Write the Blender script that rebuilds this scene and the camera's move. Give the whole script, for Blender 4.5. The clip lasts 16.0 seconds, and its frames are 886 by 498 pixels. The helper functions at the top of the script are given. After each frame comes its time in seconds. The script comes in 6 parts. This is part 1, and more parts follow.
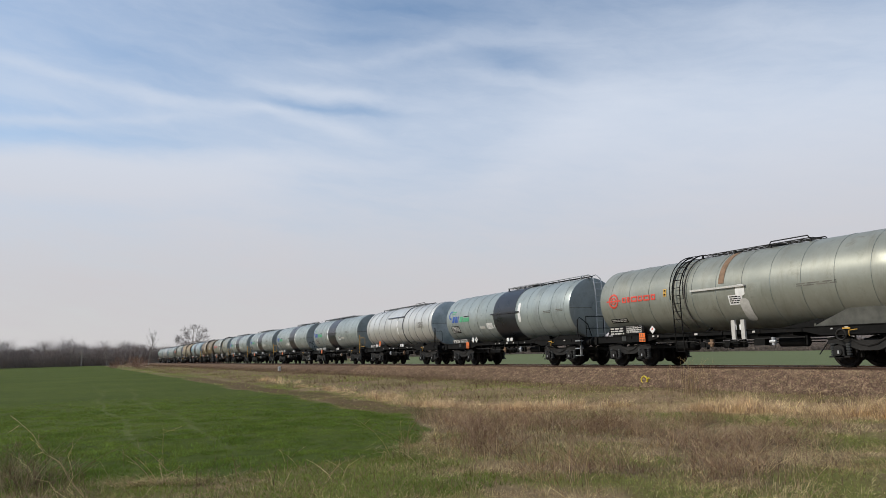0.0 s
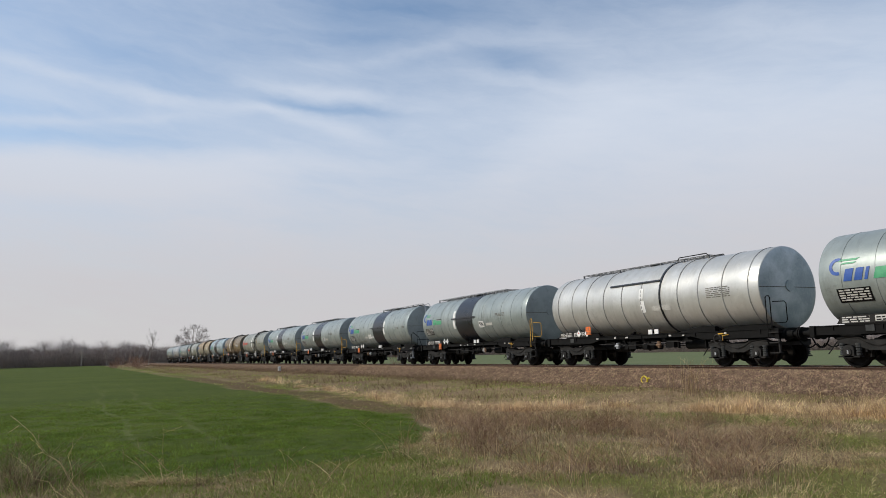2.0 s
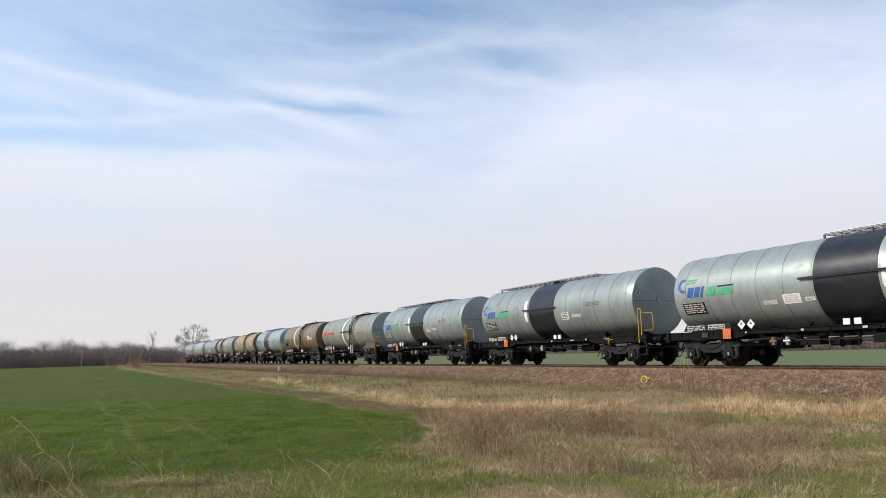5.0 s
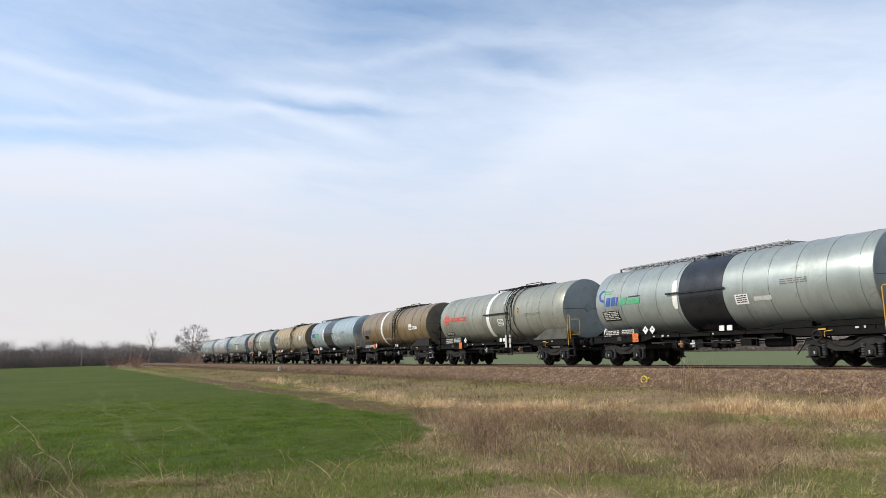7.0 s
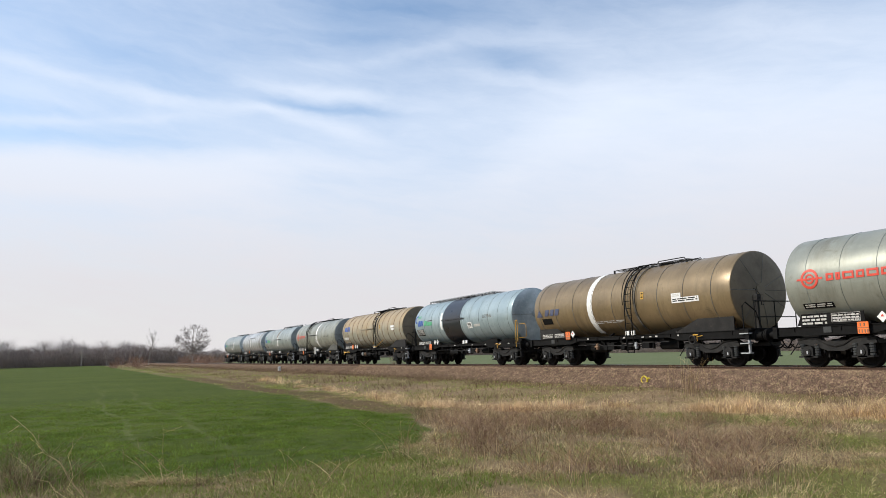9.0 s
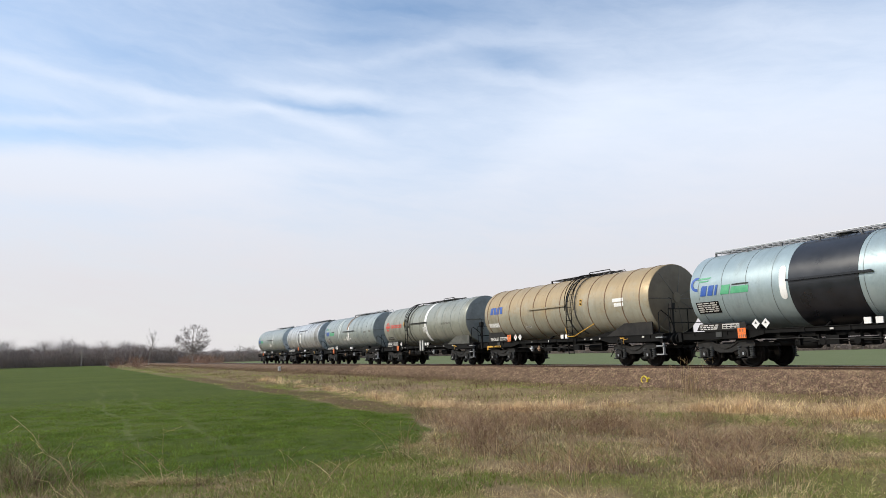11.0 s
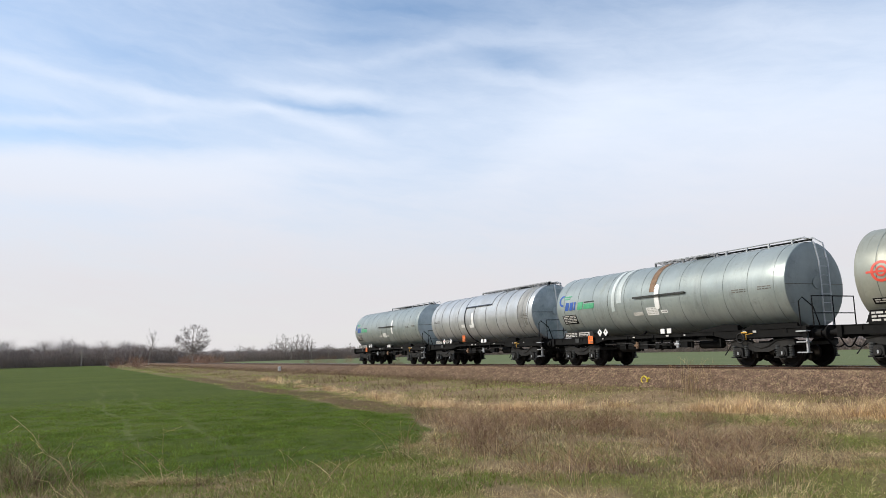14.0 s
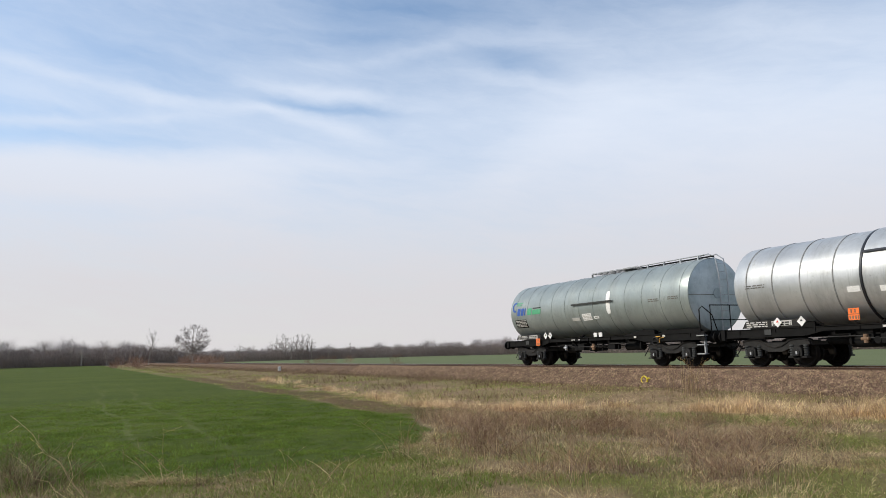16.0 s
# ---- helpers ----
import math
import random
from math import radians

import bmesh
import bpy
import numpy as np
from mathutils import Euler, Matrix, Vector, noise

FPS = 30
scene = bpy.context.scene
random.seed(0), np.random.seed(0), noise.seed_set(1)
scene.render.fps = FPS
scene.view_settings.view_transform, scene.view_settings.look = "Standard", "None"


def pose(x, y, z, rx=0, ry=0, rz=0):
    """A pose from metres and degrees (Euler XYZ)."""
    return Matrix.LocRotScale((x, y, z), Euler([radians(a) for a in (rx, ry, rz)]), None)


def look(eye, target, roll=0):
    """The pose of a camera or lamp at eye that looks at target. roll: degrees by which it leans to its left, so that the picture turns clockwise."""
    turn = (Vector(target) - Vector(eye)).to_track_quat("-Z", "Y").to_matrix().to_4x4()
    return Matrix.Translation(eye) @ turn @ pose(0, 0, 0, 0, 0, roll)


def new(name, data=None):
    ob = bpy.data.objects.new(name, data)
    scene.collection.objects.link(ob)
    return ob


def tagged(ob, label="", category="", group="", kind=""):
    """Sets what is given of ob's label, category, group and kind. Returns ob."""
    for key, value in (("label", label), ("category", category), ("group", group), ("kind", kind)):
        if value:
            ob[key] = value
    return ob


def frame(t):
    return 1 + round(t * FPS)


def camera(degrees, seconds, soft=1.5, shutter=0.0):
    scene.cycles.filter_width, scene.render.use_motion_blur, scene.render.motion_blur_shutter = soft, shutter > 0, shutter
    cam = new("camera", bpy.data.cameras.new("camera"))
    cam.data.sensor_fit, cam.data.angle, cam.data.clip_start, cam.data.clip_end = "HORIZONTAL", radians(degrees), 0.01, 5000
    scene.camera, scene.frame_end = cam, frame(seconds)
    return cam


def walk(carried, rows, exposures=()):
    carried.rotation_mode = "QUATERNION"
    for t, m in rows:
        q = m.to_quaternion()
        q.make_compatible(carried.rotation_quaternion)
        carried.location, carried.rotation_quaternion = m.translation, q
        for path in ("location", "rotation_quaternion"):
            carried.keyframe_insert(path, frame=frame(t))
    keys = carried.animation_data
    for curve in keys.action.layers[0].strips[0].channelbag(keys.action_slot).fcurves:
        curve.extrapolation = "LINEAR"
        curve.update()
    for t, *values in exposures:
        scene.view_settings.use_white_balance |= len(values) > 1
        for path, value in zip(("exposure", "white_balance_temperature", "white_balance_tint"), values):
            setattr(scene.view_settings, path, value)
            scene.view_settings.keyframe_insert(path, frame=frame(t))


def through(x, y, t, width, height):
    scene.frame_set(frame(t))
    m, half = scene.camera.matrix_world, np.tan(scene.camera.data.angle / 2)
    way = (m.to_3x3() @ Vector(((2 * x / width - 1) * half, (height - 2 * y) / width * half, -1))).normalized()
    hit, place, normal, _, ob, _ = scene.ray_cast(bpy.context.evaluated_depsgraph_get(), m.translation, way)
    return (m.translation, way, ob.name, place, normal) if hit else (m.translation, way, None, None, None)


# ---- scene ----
# Camera on the field edge beside a railway line. x runs along the track in the
# direction of travel, y away from the camera, z up; z = 0 is the top of the rails.
cam = camera(62.24, 16.0, 0.7)
EYE = Vector((0.0, -21.70, 0.776))
STAND = look(EYE, EYE + Vector((-0.88898, 0.43612, 0.13966)), -1.59)
walk(cam, [(0.0, STAND), (16.0, STAND)],
     exposures=[(0.0, -0.36), (2.0, -0.37), (3.0, -0.14), (3.5, -0.10), (5.0, -0.02), (7.0, 0.0), (15.5, 0.0), (16.0, -0.13)])

# ---- world and sun ----
SUN_EL, SUN_DIR = 36.0, Vector((-0.42, -0.908, 0.0)).normalized()


class Nodes:
    """Short hand for building shader trees."""

    def __init__(self, tree):
        self.tree = tree
        tree.nodes.clear()

    def add(self, kind, **props):
        n = self.tree.nodes.new(kind)
        for k, v in props.items():
            if k == "operation":
                n.operation = v
            elif k == "data_type":
                n.data_type = v
            elif k == "blend_type":
                n.blend_type = v
        return n

    def put(self, socket, v):
        if isinstance(v, (int, float)):
            socket.default_value = v
        elif isinstance(v, (tuple, list)):
            socket.default_value = (*v, 1.0) if len(v) == 3 and len(socket.default_value) == 4 else v
        else:
            self.tree.links.new(v, socket)

    def math(self, op, a, b=None, c=None, clamp=False):
        n = self.add("ShaderNodeMath", operation=op)
        n.use_clamp = clamp
        for s, v in zip(n.inputs, (a, b, c)):
            if v is not None:
                self.put(s, v)
        return n.outputs[0]

    def mix(self, f, a, b, blend="MIX"):
        n = self.add("ShaderNodeMix", data_type="RGBA", blend_type=blend)
        self.put(n.inputs[0], f)
        self.put(n.inputs[6], a)
        self.put(n.inputs[7], b)
        return n.outputs[2]

    def noise(self, vec, scale, detail=4.0, rough=0.55, distort=0.0):
        n = self.add("ShaderNodeTexNoise")
        if vec is not None:
            self.put(n.inputs["Vector"], vec)
        self.put(n.inputs["Scale"], scale)
        self.put(n.inputs["Detail"], detail)
        self.put(n.inputs["Roughness"], rough)
        self.put(n.inputs["Distortion"], distort)
        return n.outputs["Fac"]

    def ramp(self, f, lo, hi, a=0.0, b=1.0):
        n = self.add("ShaderNodeMapRange")
        n.interpolation_type = "SMOOTHSTEP"
        for i, v in enumerate((f, lo, hi, a, b)):
            self.put(n.inputs[i], v)
        return n.outputs[0]

    def xyz(self, vec):
        n = self.add("ShaderNodeSeparateXYZ")
        self.put(n.inputs[0], vec)
        return n.outputs

    def join(self, x, y, z):
        n = self.add("ShaderNodeCombineXYZ")
        for s, v in zip(n.inputs, (x, y, z)):
            self.put(s, v)
        return n.outputs[0]


def make_world():
    w = bpy.data.worlds.new("hazy_sky")
    scene.world = w
    w.use_nodes = True
    n = Nodes(w.node_tree)
    d = n.add("ShaderNodeTexCoord").outputs["Generated"]
    dx, dy, dz = n.xyz(d)
    deg = 180 / math.pi
    ahead = n.math("ADD", n.math("MULTIPLY", dx, -0.8978), n.math("MULTIPLY", dy, 0.4404))
    aside = n.math("ADD", n.math("MULTIPLY", dx, 0.4404), n.math("MULTIPLY", dy, 0.8978))
    u = n.math("MULTIPLY", n.math("ARCTAN2", aside, ahead), deg)
    v = n.math("MULTIPLY", n.math("ARCSINE", dz), deg)
    # wavy edges of the cirrus
    wob = n.noise(n.join(n.math("MULTIPLY", u, 0.10), n.math("MULTIPLY", v, 0.22), 3.1), 1.0, 5, 0.6)
    wob2 = n.noise(n.join(n.math("MULTIPLY", u, 0.09), n.math("MULTIPLY", v, 0.2), 8.7), 1.0, 4, 0.55)
    vv = n.math("ADD", v, n.math("MULTIPLY", n.math("SUBTRACT", wob, 0.5), 2.0))
    uu = n.math("ADD", u, n.math("MULTIPLY", n.math("SUBTRACT", wob2, 0.5), 3.5))

    def streak(u0, v0, u1, v1, wide, strong, soft_end=0.35):
        lx, ly = u1 - u0, v1 - v0
        length = math.hypot(lx, ly)
        cx, cy = (u0 + u1) / 2, (v0 + v1) / 2
        a = n.math("SUBTRACT", uu, cx)
        b = n.math("SUBTRACT", vv, cy)
        along = n.math("ADD", n.math("MULTIPLY", a, lx / length), n.math("MULTIPLY", b, ly / length))
        across = n.math("SUBTRACT", n.math("MULTIPLY", b, lx / length), n.math("MULTIPLY", a, ly / length))
        e = n.math("ADD", n.math("POWER", n.math("ABSOLUTE", n.math("DIVIDE", along, length * 0.62)), 3.0),
                   n.math("POWER", n.math("ABSOLUTE", n.math("DIVIDE", across, wide)), 2.0))
        return n.math("MULTIPLY", n.math("EXPONENT", n.math("MULTIPLY", e, -1.0)), strong)

    # thin wisps drawn out along the wind, over the whole sky
    wisp = n.noise(n.join(n.math("MULTIPLY", uu, 0.055), n.math("ADD", n.math("MULTIPLY", vv, 0.26), n.math("MULTIPLY", uu, 0.03)), 0.4),
                   1.0, 7, 0.58, 0.4)
    fine = n.noise(n.join(n.math("MULTIPLY", uu, 0.22), n.math("ADD", n.math("MULTIPLY", vv, 0.9), n.math("MULTIPLY", uu, 0.11)), 5.0),
                   1.0, 5, 0.6, 0.3)
    cloud = n.math("ADD", n.ramp(v, 3.0, 30.0, 0.92, 0.30),
                   n.math("ADD", n.math("MULTIPLY", n.math("SUBTRACT", wisp, 0.5), 0.38),
                          n.math("MULTIPLY", n.math("SUBTRACT", fine, 0.5), 0.26)))
    for s in ((-33.0, 20.4, -21.0, 18.6, 0.42, 0.16), (-22.0, 18.7, -12.5, 18.6, 0.42, 0.18), (-13.5, 18.6, -5.5, 16.7, 0.55, 0.24), (-14.0, 20.4, -5.0, 19.8, 0.55, 0.26), (-12.0, 21.7, -3.5, 22.6, 0.5, 0.10),
              (-32.0, 16.4, -18.0, 17.9, 0.35, 0.14), (-38.0, 12.4, -18.5, 13.3, 1.3, 0.55), (-22.0, 14.9, -8.0, 14.6, 0.8, 0.16), (-4.4, 22.8, 2.0, 23.9, 0.4, 0.08), (1.5, 24.1, 11.0, 23.5, 0.6, 0.10), (3.0, 21.4, 12.0, 19.6, 0.6, 0.08),
              (-20.7, 9.8, -11.6, 8.2, 1.2, 0.10), (10.0, 18.0, 36.0, 14.5, 5.5, 0.30), (4.0, 13.0, 14.0, 18.0, 2.0, 0.14), (20.0, 23.5, 34.0, 20.0, 1.6, 0.14),
              (-12.5, 19.2, -3.6, 18.5, 0.40, -0.26), (3.6, 23.0, 10.5, 20.8, 0.8, -0.22), (-10.0, 26.4, 3.0, 25.6, 1.5, -0.20), (-9.0, 24.4, -2.0, 24.0, 0.7, -0.12),
              (-38.0, 17.9, -24.0, 17.0, 0.6, -0.20), (-36.0, 15.5, -20.0, 15.6, 0.9, -0.30), (-30.0, 22.0, -18.0, 20.6, 1.0, -0.08), (14.0, 25.8, 34.0, 23.8, 1.2, -0.10)):
        cloud = n.math("ADD", cloud, streak(*s))
    cloud = n.math("MULTIPLY", n.ramp(cloud, -0.15, 1.1, 0.0, 1.0), 1.0, clamp=True)
    sky = n.add("ShaderNodeTexSky")
    sky.sky_type = "NISHITA"
    sky.sun_disc = False
    sky.sun_elevation = radians(SUN_EL)
    sky.sun_rotation = math.atan2(SUN_DIR.x, SUN_DIR.y)
    sky.air_density, sky.dust_density, sky.ozone_density = 1.0, 0.6, 1.6
    blue = n.mix(1.0, sky.outputs[0], (0.160, 0.175, 0.180), "MULTIPLY")
    veil = n.mix(n.ramp(v, 3.0, 19.0), (0.775, 0.748, 0.772), (0.825, 0.905, 1.045))
    col = n.mix(cloud, blue, veil)
    bg = n.add("ShaderNodeBackground")
    n.put(bg.inputs[0], col)
    bg.inputs[1].default_value = 1.0
    out = n.add("ShaderNodeOutputWorld")
    n.tree.links.new(bg.outputs[0], out.inputs[0])


make_world()
sun_data = bpy.data.lights.new("sun", "SUN")
sun_data.energy, sun_data.angle, sun_data.color = 4.0, radians(6.0), (1.0, 0.925, 0.80)
sun = new("sun", sun_data)
to_sun = SUN_DIR * math.cos(radians(SUN_EL)) + Vector((0, 0, math.sin(radians(SUN_EL))))
sun.matrix_world = look(to_sun * 60, (0, 0, 0))

# ---- materials ----


def surface(name, dark, light, rough=0.6, metal=0.0, scale=3.0, fine=40.0, bump=0.1, bump_dist=0.01, spots=None, stretch=(1, 1, 1),
            island=0.0, rand=0.0, gloss=0.5, through=0.0):
    """A procedural surface with a coarse and a fine variation. spots: (colour, amount), scattered stains.
    island, rand: variation per loose piece, per object. through: share of light that passes a leaf."""
    m = bpy.data.materials.new(name)
    m.use_nodes = True
    n = Nodes(m.node_tree)
    co = n.add("ShaderNodeTexCoord").outputs["Object"]
    info = n.add("ShaderNodeObjectInfo").outputs["Random"]
    mp = n.add("ShaderNodeMapping")
    n.put(mp.inputs[0], co)
    n.put(mp.inputs[1], n.join(n.math("MULTIPLY", info, 57.0), n.math("MULTIPLY", info, 31.0), 0.0))
    mp.inputs[3].default_value = stretch
    co = mp.outputs[0]
    big = n.noise(co, scale, 4, 0.6)
    small = n.noise(co, fine, 3, 0.6)
    f = n.math("ADD", n.ramp(big, 0.3, 0.7), n.math("MULTIPLY", n.math("SUBTRACT", small, 0.5), 0.7), clamp=True)
    col = n.mix(f, dark, light)
    if island:
        r = n.add("ShaderNodeNewGeometry").outputs["Random Per Island"]
        hsv = n.add("ShaderNodeHueSaturation")
        n.put(hsv.inputs["Hue"], n.math("ADD", 0.5, n.math("MULTIPLY", n.math("SUBTRACT", r, 0.5), island * 0.12)))
        n.put(hsv.inputs["Value"], n.math("ADD", 1.0, n.math("MULTIPLY", n.math("SUBTRACT", r, 0.5), island * 2)))
        n.put(hsv.inputs["Color"], col)
        col = hsv.outputs[0]
    if rand:
        hsv = n.add("ShaderNodeHueSaturation")
        n.put(hsv.inputs["Value"], n.math("ADD", 1.0, n.math("MULTIPLY", n.math("SUBTRACT", info, 0.5), rand)))
        n.put(hsv.inputs["Color"], col)
        col = hsv.outputs[0]
    if spots:
        s = n.ramp(n.noise(co, scale * 2.3, 6, 0.7), 0.62, 0.72)
        col = n.mix(n.math("MULTIPLY", s, spots[1]), col, spots[0])
    b = n.add("ShaderNodeBsdfPrincipled")
    n.put(b.inputs["Base Color"], col)
    n.put(b.inputs["Roughness"], n.math("ADD", rough, n.math("MULTIPLY", n.math("SUBTRACT", big, 0.5), 0.22), clamp=True))
    b.inputs["Metallic"].default_value = metal
    b.inputs["Specular IOR Level"].default_value = gloss
    if bump:
        bp = n.add("ShaderNodeBump")
        bp.inputs["Strength"].default_value = bump
        bp.inputs["Distance"].default_value = bump_dist
        n.put(bp.inputs["Height"], n.math("ADD", small, n.math("MULTIPLY", big, 0.7)))
        n.tree.links.new(bp.outputs[0], b.inputs["Normal"])
    shade = b.outputs[0]
    if through:
        t = n.add("ShaderNodeBsdfTranslucent")
        n.put(t.inputs[0], col)
        mx = n.add("ShaderNodeMixShader")
        mx.inputs[0].default_value = through
        n.tree.links.new(shade, mx.inputs[1])
        n.tree.links.new(t.outputs[0], mx.inputs[2])
        shade = mx.outputs[0]
    out = n.add("ShaderNodeOutputMaterial")
    n.tree.links.new(shade, out.inputs[0])
    return m


def tank_paint(name, dark, light, rough, metal, grime, rand=0.10, spill=None):
    """Weathered paint on a tank: chalky and grimy blotches, and dirt that has run down round the shell."""
    m = bpy.data.materials.new(name)
    m.use_nodes = True
    n = Nodes(m.node_tree)
    co = n.add("ShaderNodeTexCoord").outputs["Object"]
    info = n.add("ShaderNodeObjectInfo").outputs["Random"]
    x, y, z = n.xyz(co)
    x = n.math("ADD", x, n.math("MULTIPLY", info, 57.0))
    co = n.join(x, y, z)
    big = n.noise(co, 0.7, 4, 0.6)
    small = n.noise(co, 14.0, 3, 0.6)
    blotch = n.noise(co, 1.9, 8, 0.74, 0.6)
    f = n.math("ADD", n.ramp(big, 0.3, 0.7), n.math("MULTIPLY", n.math("SUBTRACT", small, 0.5), 0.5), clamp=True)
    col = n.mix(f, dark, light)
    hsv = n.add("ShaderNodeHueSaturation")
    n.put(hsv.inputs["Value"], n.math("ADD", 1.0, n.math("MULTIPLY", n.math("SUBTRACT", info, 0.5), rand)))
    n.put(hsv.inputs["Color"], col)
    col = hsv.outputs[0]
    chalk = n.ramp(n.noise(co, 1.1, 7, 0.7, 0.4), 0.52, 0.72)
    col = n.mix(n.math("MULTIPLY", chalk, 0.30), col, tuple(min(0.85, c * 1.35) for c in light))
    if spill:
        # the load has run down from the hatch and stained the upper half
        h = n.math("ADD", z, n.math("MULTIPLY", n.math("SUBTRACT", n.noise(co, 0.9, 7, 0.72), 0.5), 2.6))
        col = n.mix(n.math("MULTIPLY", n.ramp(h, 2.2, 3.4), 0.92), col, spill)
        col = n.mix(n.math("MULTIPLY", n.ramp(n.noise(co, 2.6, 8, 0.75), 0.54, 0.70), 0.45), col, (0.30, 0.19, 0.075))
    tint, much = grime
    # broad soft runs, narrow drips, and blotches of soot
    run = n.noise(n.join(n.math("MULTIPLY", x, 1.3), n.math("MULTIPLY", y, 0.35), n.math("MULTIPLY", z, 0.35)), 1.0, 8, 0.72)
    where = n.noise(n.join(n.math("MULTIPLY", x, 0.35), y, z), 0.8, 3, 0.5)
    run = n.math("MULTIPLY", n.ramp(run, 0.44, 0.74), n.math("ADD", 0.35, where))
    drip = n.noise(n.join(n.math("MULTIPLY", x, 9.0), n.math("MULTIPLY", y, 0.55), n.math("MULTIPLY", z, 0.55)), 1.0, 4, 0.65)
    drip = n.math("MULTIPLY", n.ramp(drip, 0.58, 0.74), n.ramp(where, 0.40, 0.62))
    soot = n.ramp(blotch, 0.54, 0.74)
    dirt = n.math("ADD", n.math("MULTIPLY", run, 0.85), n.math("ADD", n.math("MULTIPLY", drip, 0.55), n.math("MULTIPLY", soot, 0.60)))
    col = n.mix(n.math("MULTIPLY", dirt, much, clamp=True), col, tint)
    rusty = n.math("MULTIPLY", n.ramp(n.noise(co, 6.5, 5, 0.75), 0.66, 0.76), 0.35)
    col = n.mix(rusty, col, (0.17, 0.115, 0.07))
    b = n.add("ShaderNodeBsdfPrincipled")
    n.put(b.inputs["Base Color"], col)
    n.put(b.inputs["Roughness"], n.math("ADD", rough, n.math("ADD", n.math("MULTIPLY", dirt, 0.22), n.math("MULTIPLY", n.math("SUBTRACT", blotch, 0.5), 0.30)), clamp=True))
    b.inputs["Metallic"].default_value = metal
    bp = n.add("ShaderNodeBump")
    bp.inputs["Strength"].default_value = 0.25
    bp.inputs["Distance"].default_value = 0.02
    n.put(bp.inputs["Height"], n.math("ADD", n.math("MULTIPLY", small, 0.12), n.noise(n.join(n.math("MULTIPLY", x, 1.6), y, z), 0.9, 3, 0.5)))
    n.tree.links.new(bp.outputs[0], b.inputs["Normal"])
    out = n.add("ShaderNodeOutputMaterial")
    n.tree.links.new(b.outputs[0], out.inputs[0])
    return m


M = {}
M["paint_grey"] = tank_paint("grey_green_tank_paint", (0.270, 0.308, 0.298), (0.335, 0.374, 0.362), 0.35, 0.36, ((0.120, 0.132, 0.120), 0.62))
M["paint_blue"] = tank_paint("pale_blue_tank_paint", (0.285, 0.362, 0.385), (0.340, 0.420, 0.44), 0.35, 0.35, ((0.13, 0.155, 0.16), 0.55))
M["paint_olive"] = tank_paint("grey_olive_tank_paint", (0.242, 0.254, 0.216), (0.300, 0.310, 0.266), 0.37, 0.30, ((0.120, 0.110, 0.080), 0.70))
M["paint_silver"] = tank_paint("silver_tank_cladding", (0.42, 0.435, 0.440), (0.54, 0.555, 0.555), 0.36, 0.54, ((0.17, 0.172, 0.168), 0.62))
M["paint_bright"] = tank_paint("bright_silver_tank_cladding", (0.50, 0.50, 0.475), (0.62, 0.62, 0.595), 0.36, 0.50, ((0.20, 0.195, 0.18), 0.50))
M["paint_brown"] = tank_paint("brown_tank_paint", (0.205, 0.148, 0.080), (0.275, 0.203, 0.112), 0.34, 0.30, ((0.075, 0.056, 0.034), 0.75))
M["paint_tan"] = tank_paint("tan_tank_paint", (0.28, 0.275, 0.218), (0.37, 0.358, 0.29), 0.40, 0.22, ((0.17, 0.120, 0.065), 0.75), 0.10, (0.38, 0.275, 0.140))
M["end_brown"] = tank_paint("dirty_brown_tank_end_paint", (0.115, 0.092, 0.058), (0.175, 0.140, 0.090), 0.5, 0.05, ((0.07, 0.055, 0.04), 0.8))
M["walk_grey"] = surface("weathered_grating_steel", (0.09, 0.092, 0.095), (0.18, 0.183, 0.187), 0.55, 0.3, 5, 40, 0.05)
M["end_dark"] = tank_paint("dull_grey_tank_end_paint", (0.235, 0.262, 0.256), (0.300, 0.328, 0.318), 0.45, 0.2, ((0.095, 0.095, 0.09), 0.6))
M["end_light"] = tank_paint("mottled_pale_tank_end_paint", (0.27, 0.33, 0.345), (0.56, 0.61, 0.62), 0.42, 0.3, ((0.16, 0.18, 0.19), 0.6))
M["paint_worn"] = tank_paint("chalky_worn_tank_paint", (0.36, 0.41, 0.40), (0.56, 0.60, 0.59), 0.5, 0.1, ((0.30, 0.34, 0.33), 0.9))
M["dirt_band"] = tank_paint("smoke_dirt_on_cladding", (0.19, 0.19, 0.18), (0.36, 0.36, 0.345), 0.5, 0.3, ((0.12, 0.12, 0.11), 0.9))
M["seam_soft"] = surface("faint_weld_seam", (0.085, 0.095, 0.088), (0.285, 0.325, 0.312), 0.5, 0.1, 1.6, 9.0)
M["seam_dark"] = surface("dirty_weld_seam", (0.060, 0.058, 0.052), (0.19, 0.175, 0.145), 0.7, 0, 1.6, 9.0)
M["seam_grey"] = surface("grey_cladding_joint", (0.11, 0.11, 0.108), (0.30, 0.305, 0.30), 0.55, 0.1, 1.6, 9.0)
M["band_black"] = surface("black_tank_band", (0.010, 0.0115, 0.015), (0.018, 0.020, 0.026), 0.30, 0, 1.5, 25, 0.05, gloss=0.5)
M["white"] = surface("white_marking_paint", (0.66, 0.66, 0.64), (0.80, 0.80, 0.78), 0.5, 0, 4, 40, 0.03, 0.003, ((0.40, 0.38, 0.34), 0.5))
M["dull_white"] = surface("dull_white_paint", (0.42, 0.41, 0.38), (0.54, 0.53, 0.50), 0.6, 0, 4, 40, 0.03, 0.003, ((0.25, 0.22, 0.18), 0.6))
M["rust"] = surface("rust_streak", (0.13, 0.075, 0.04), (0.24, 0.15, 0.09), 0.8, 0, 3, 30, 0.1)
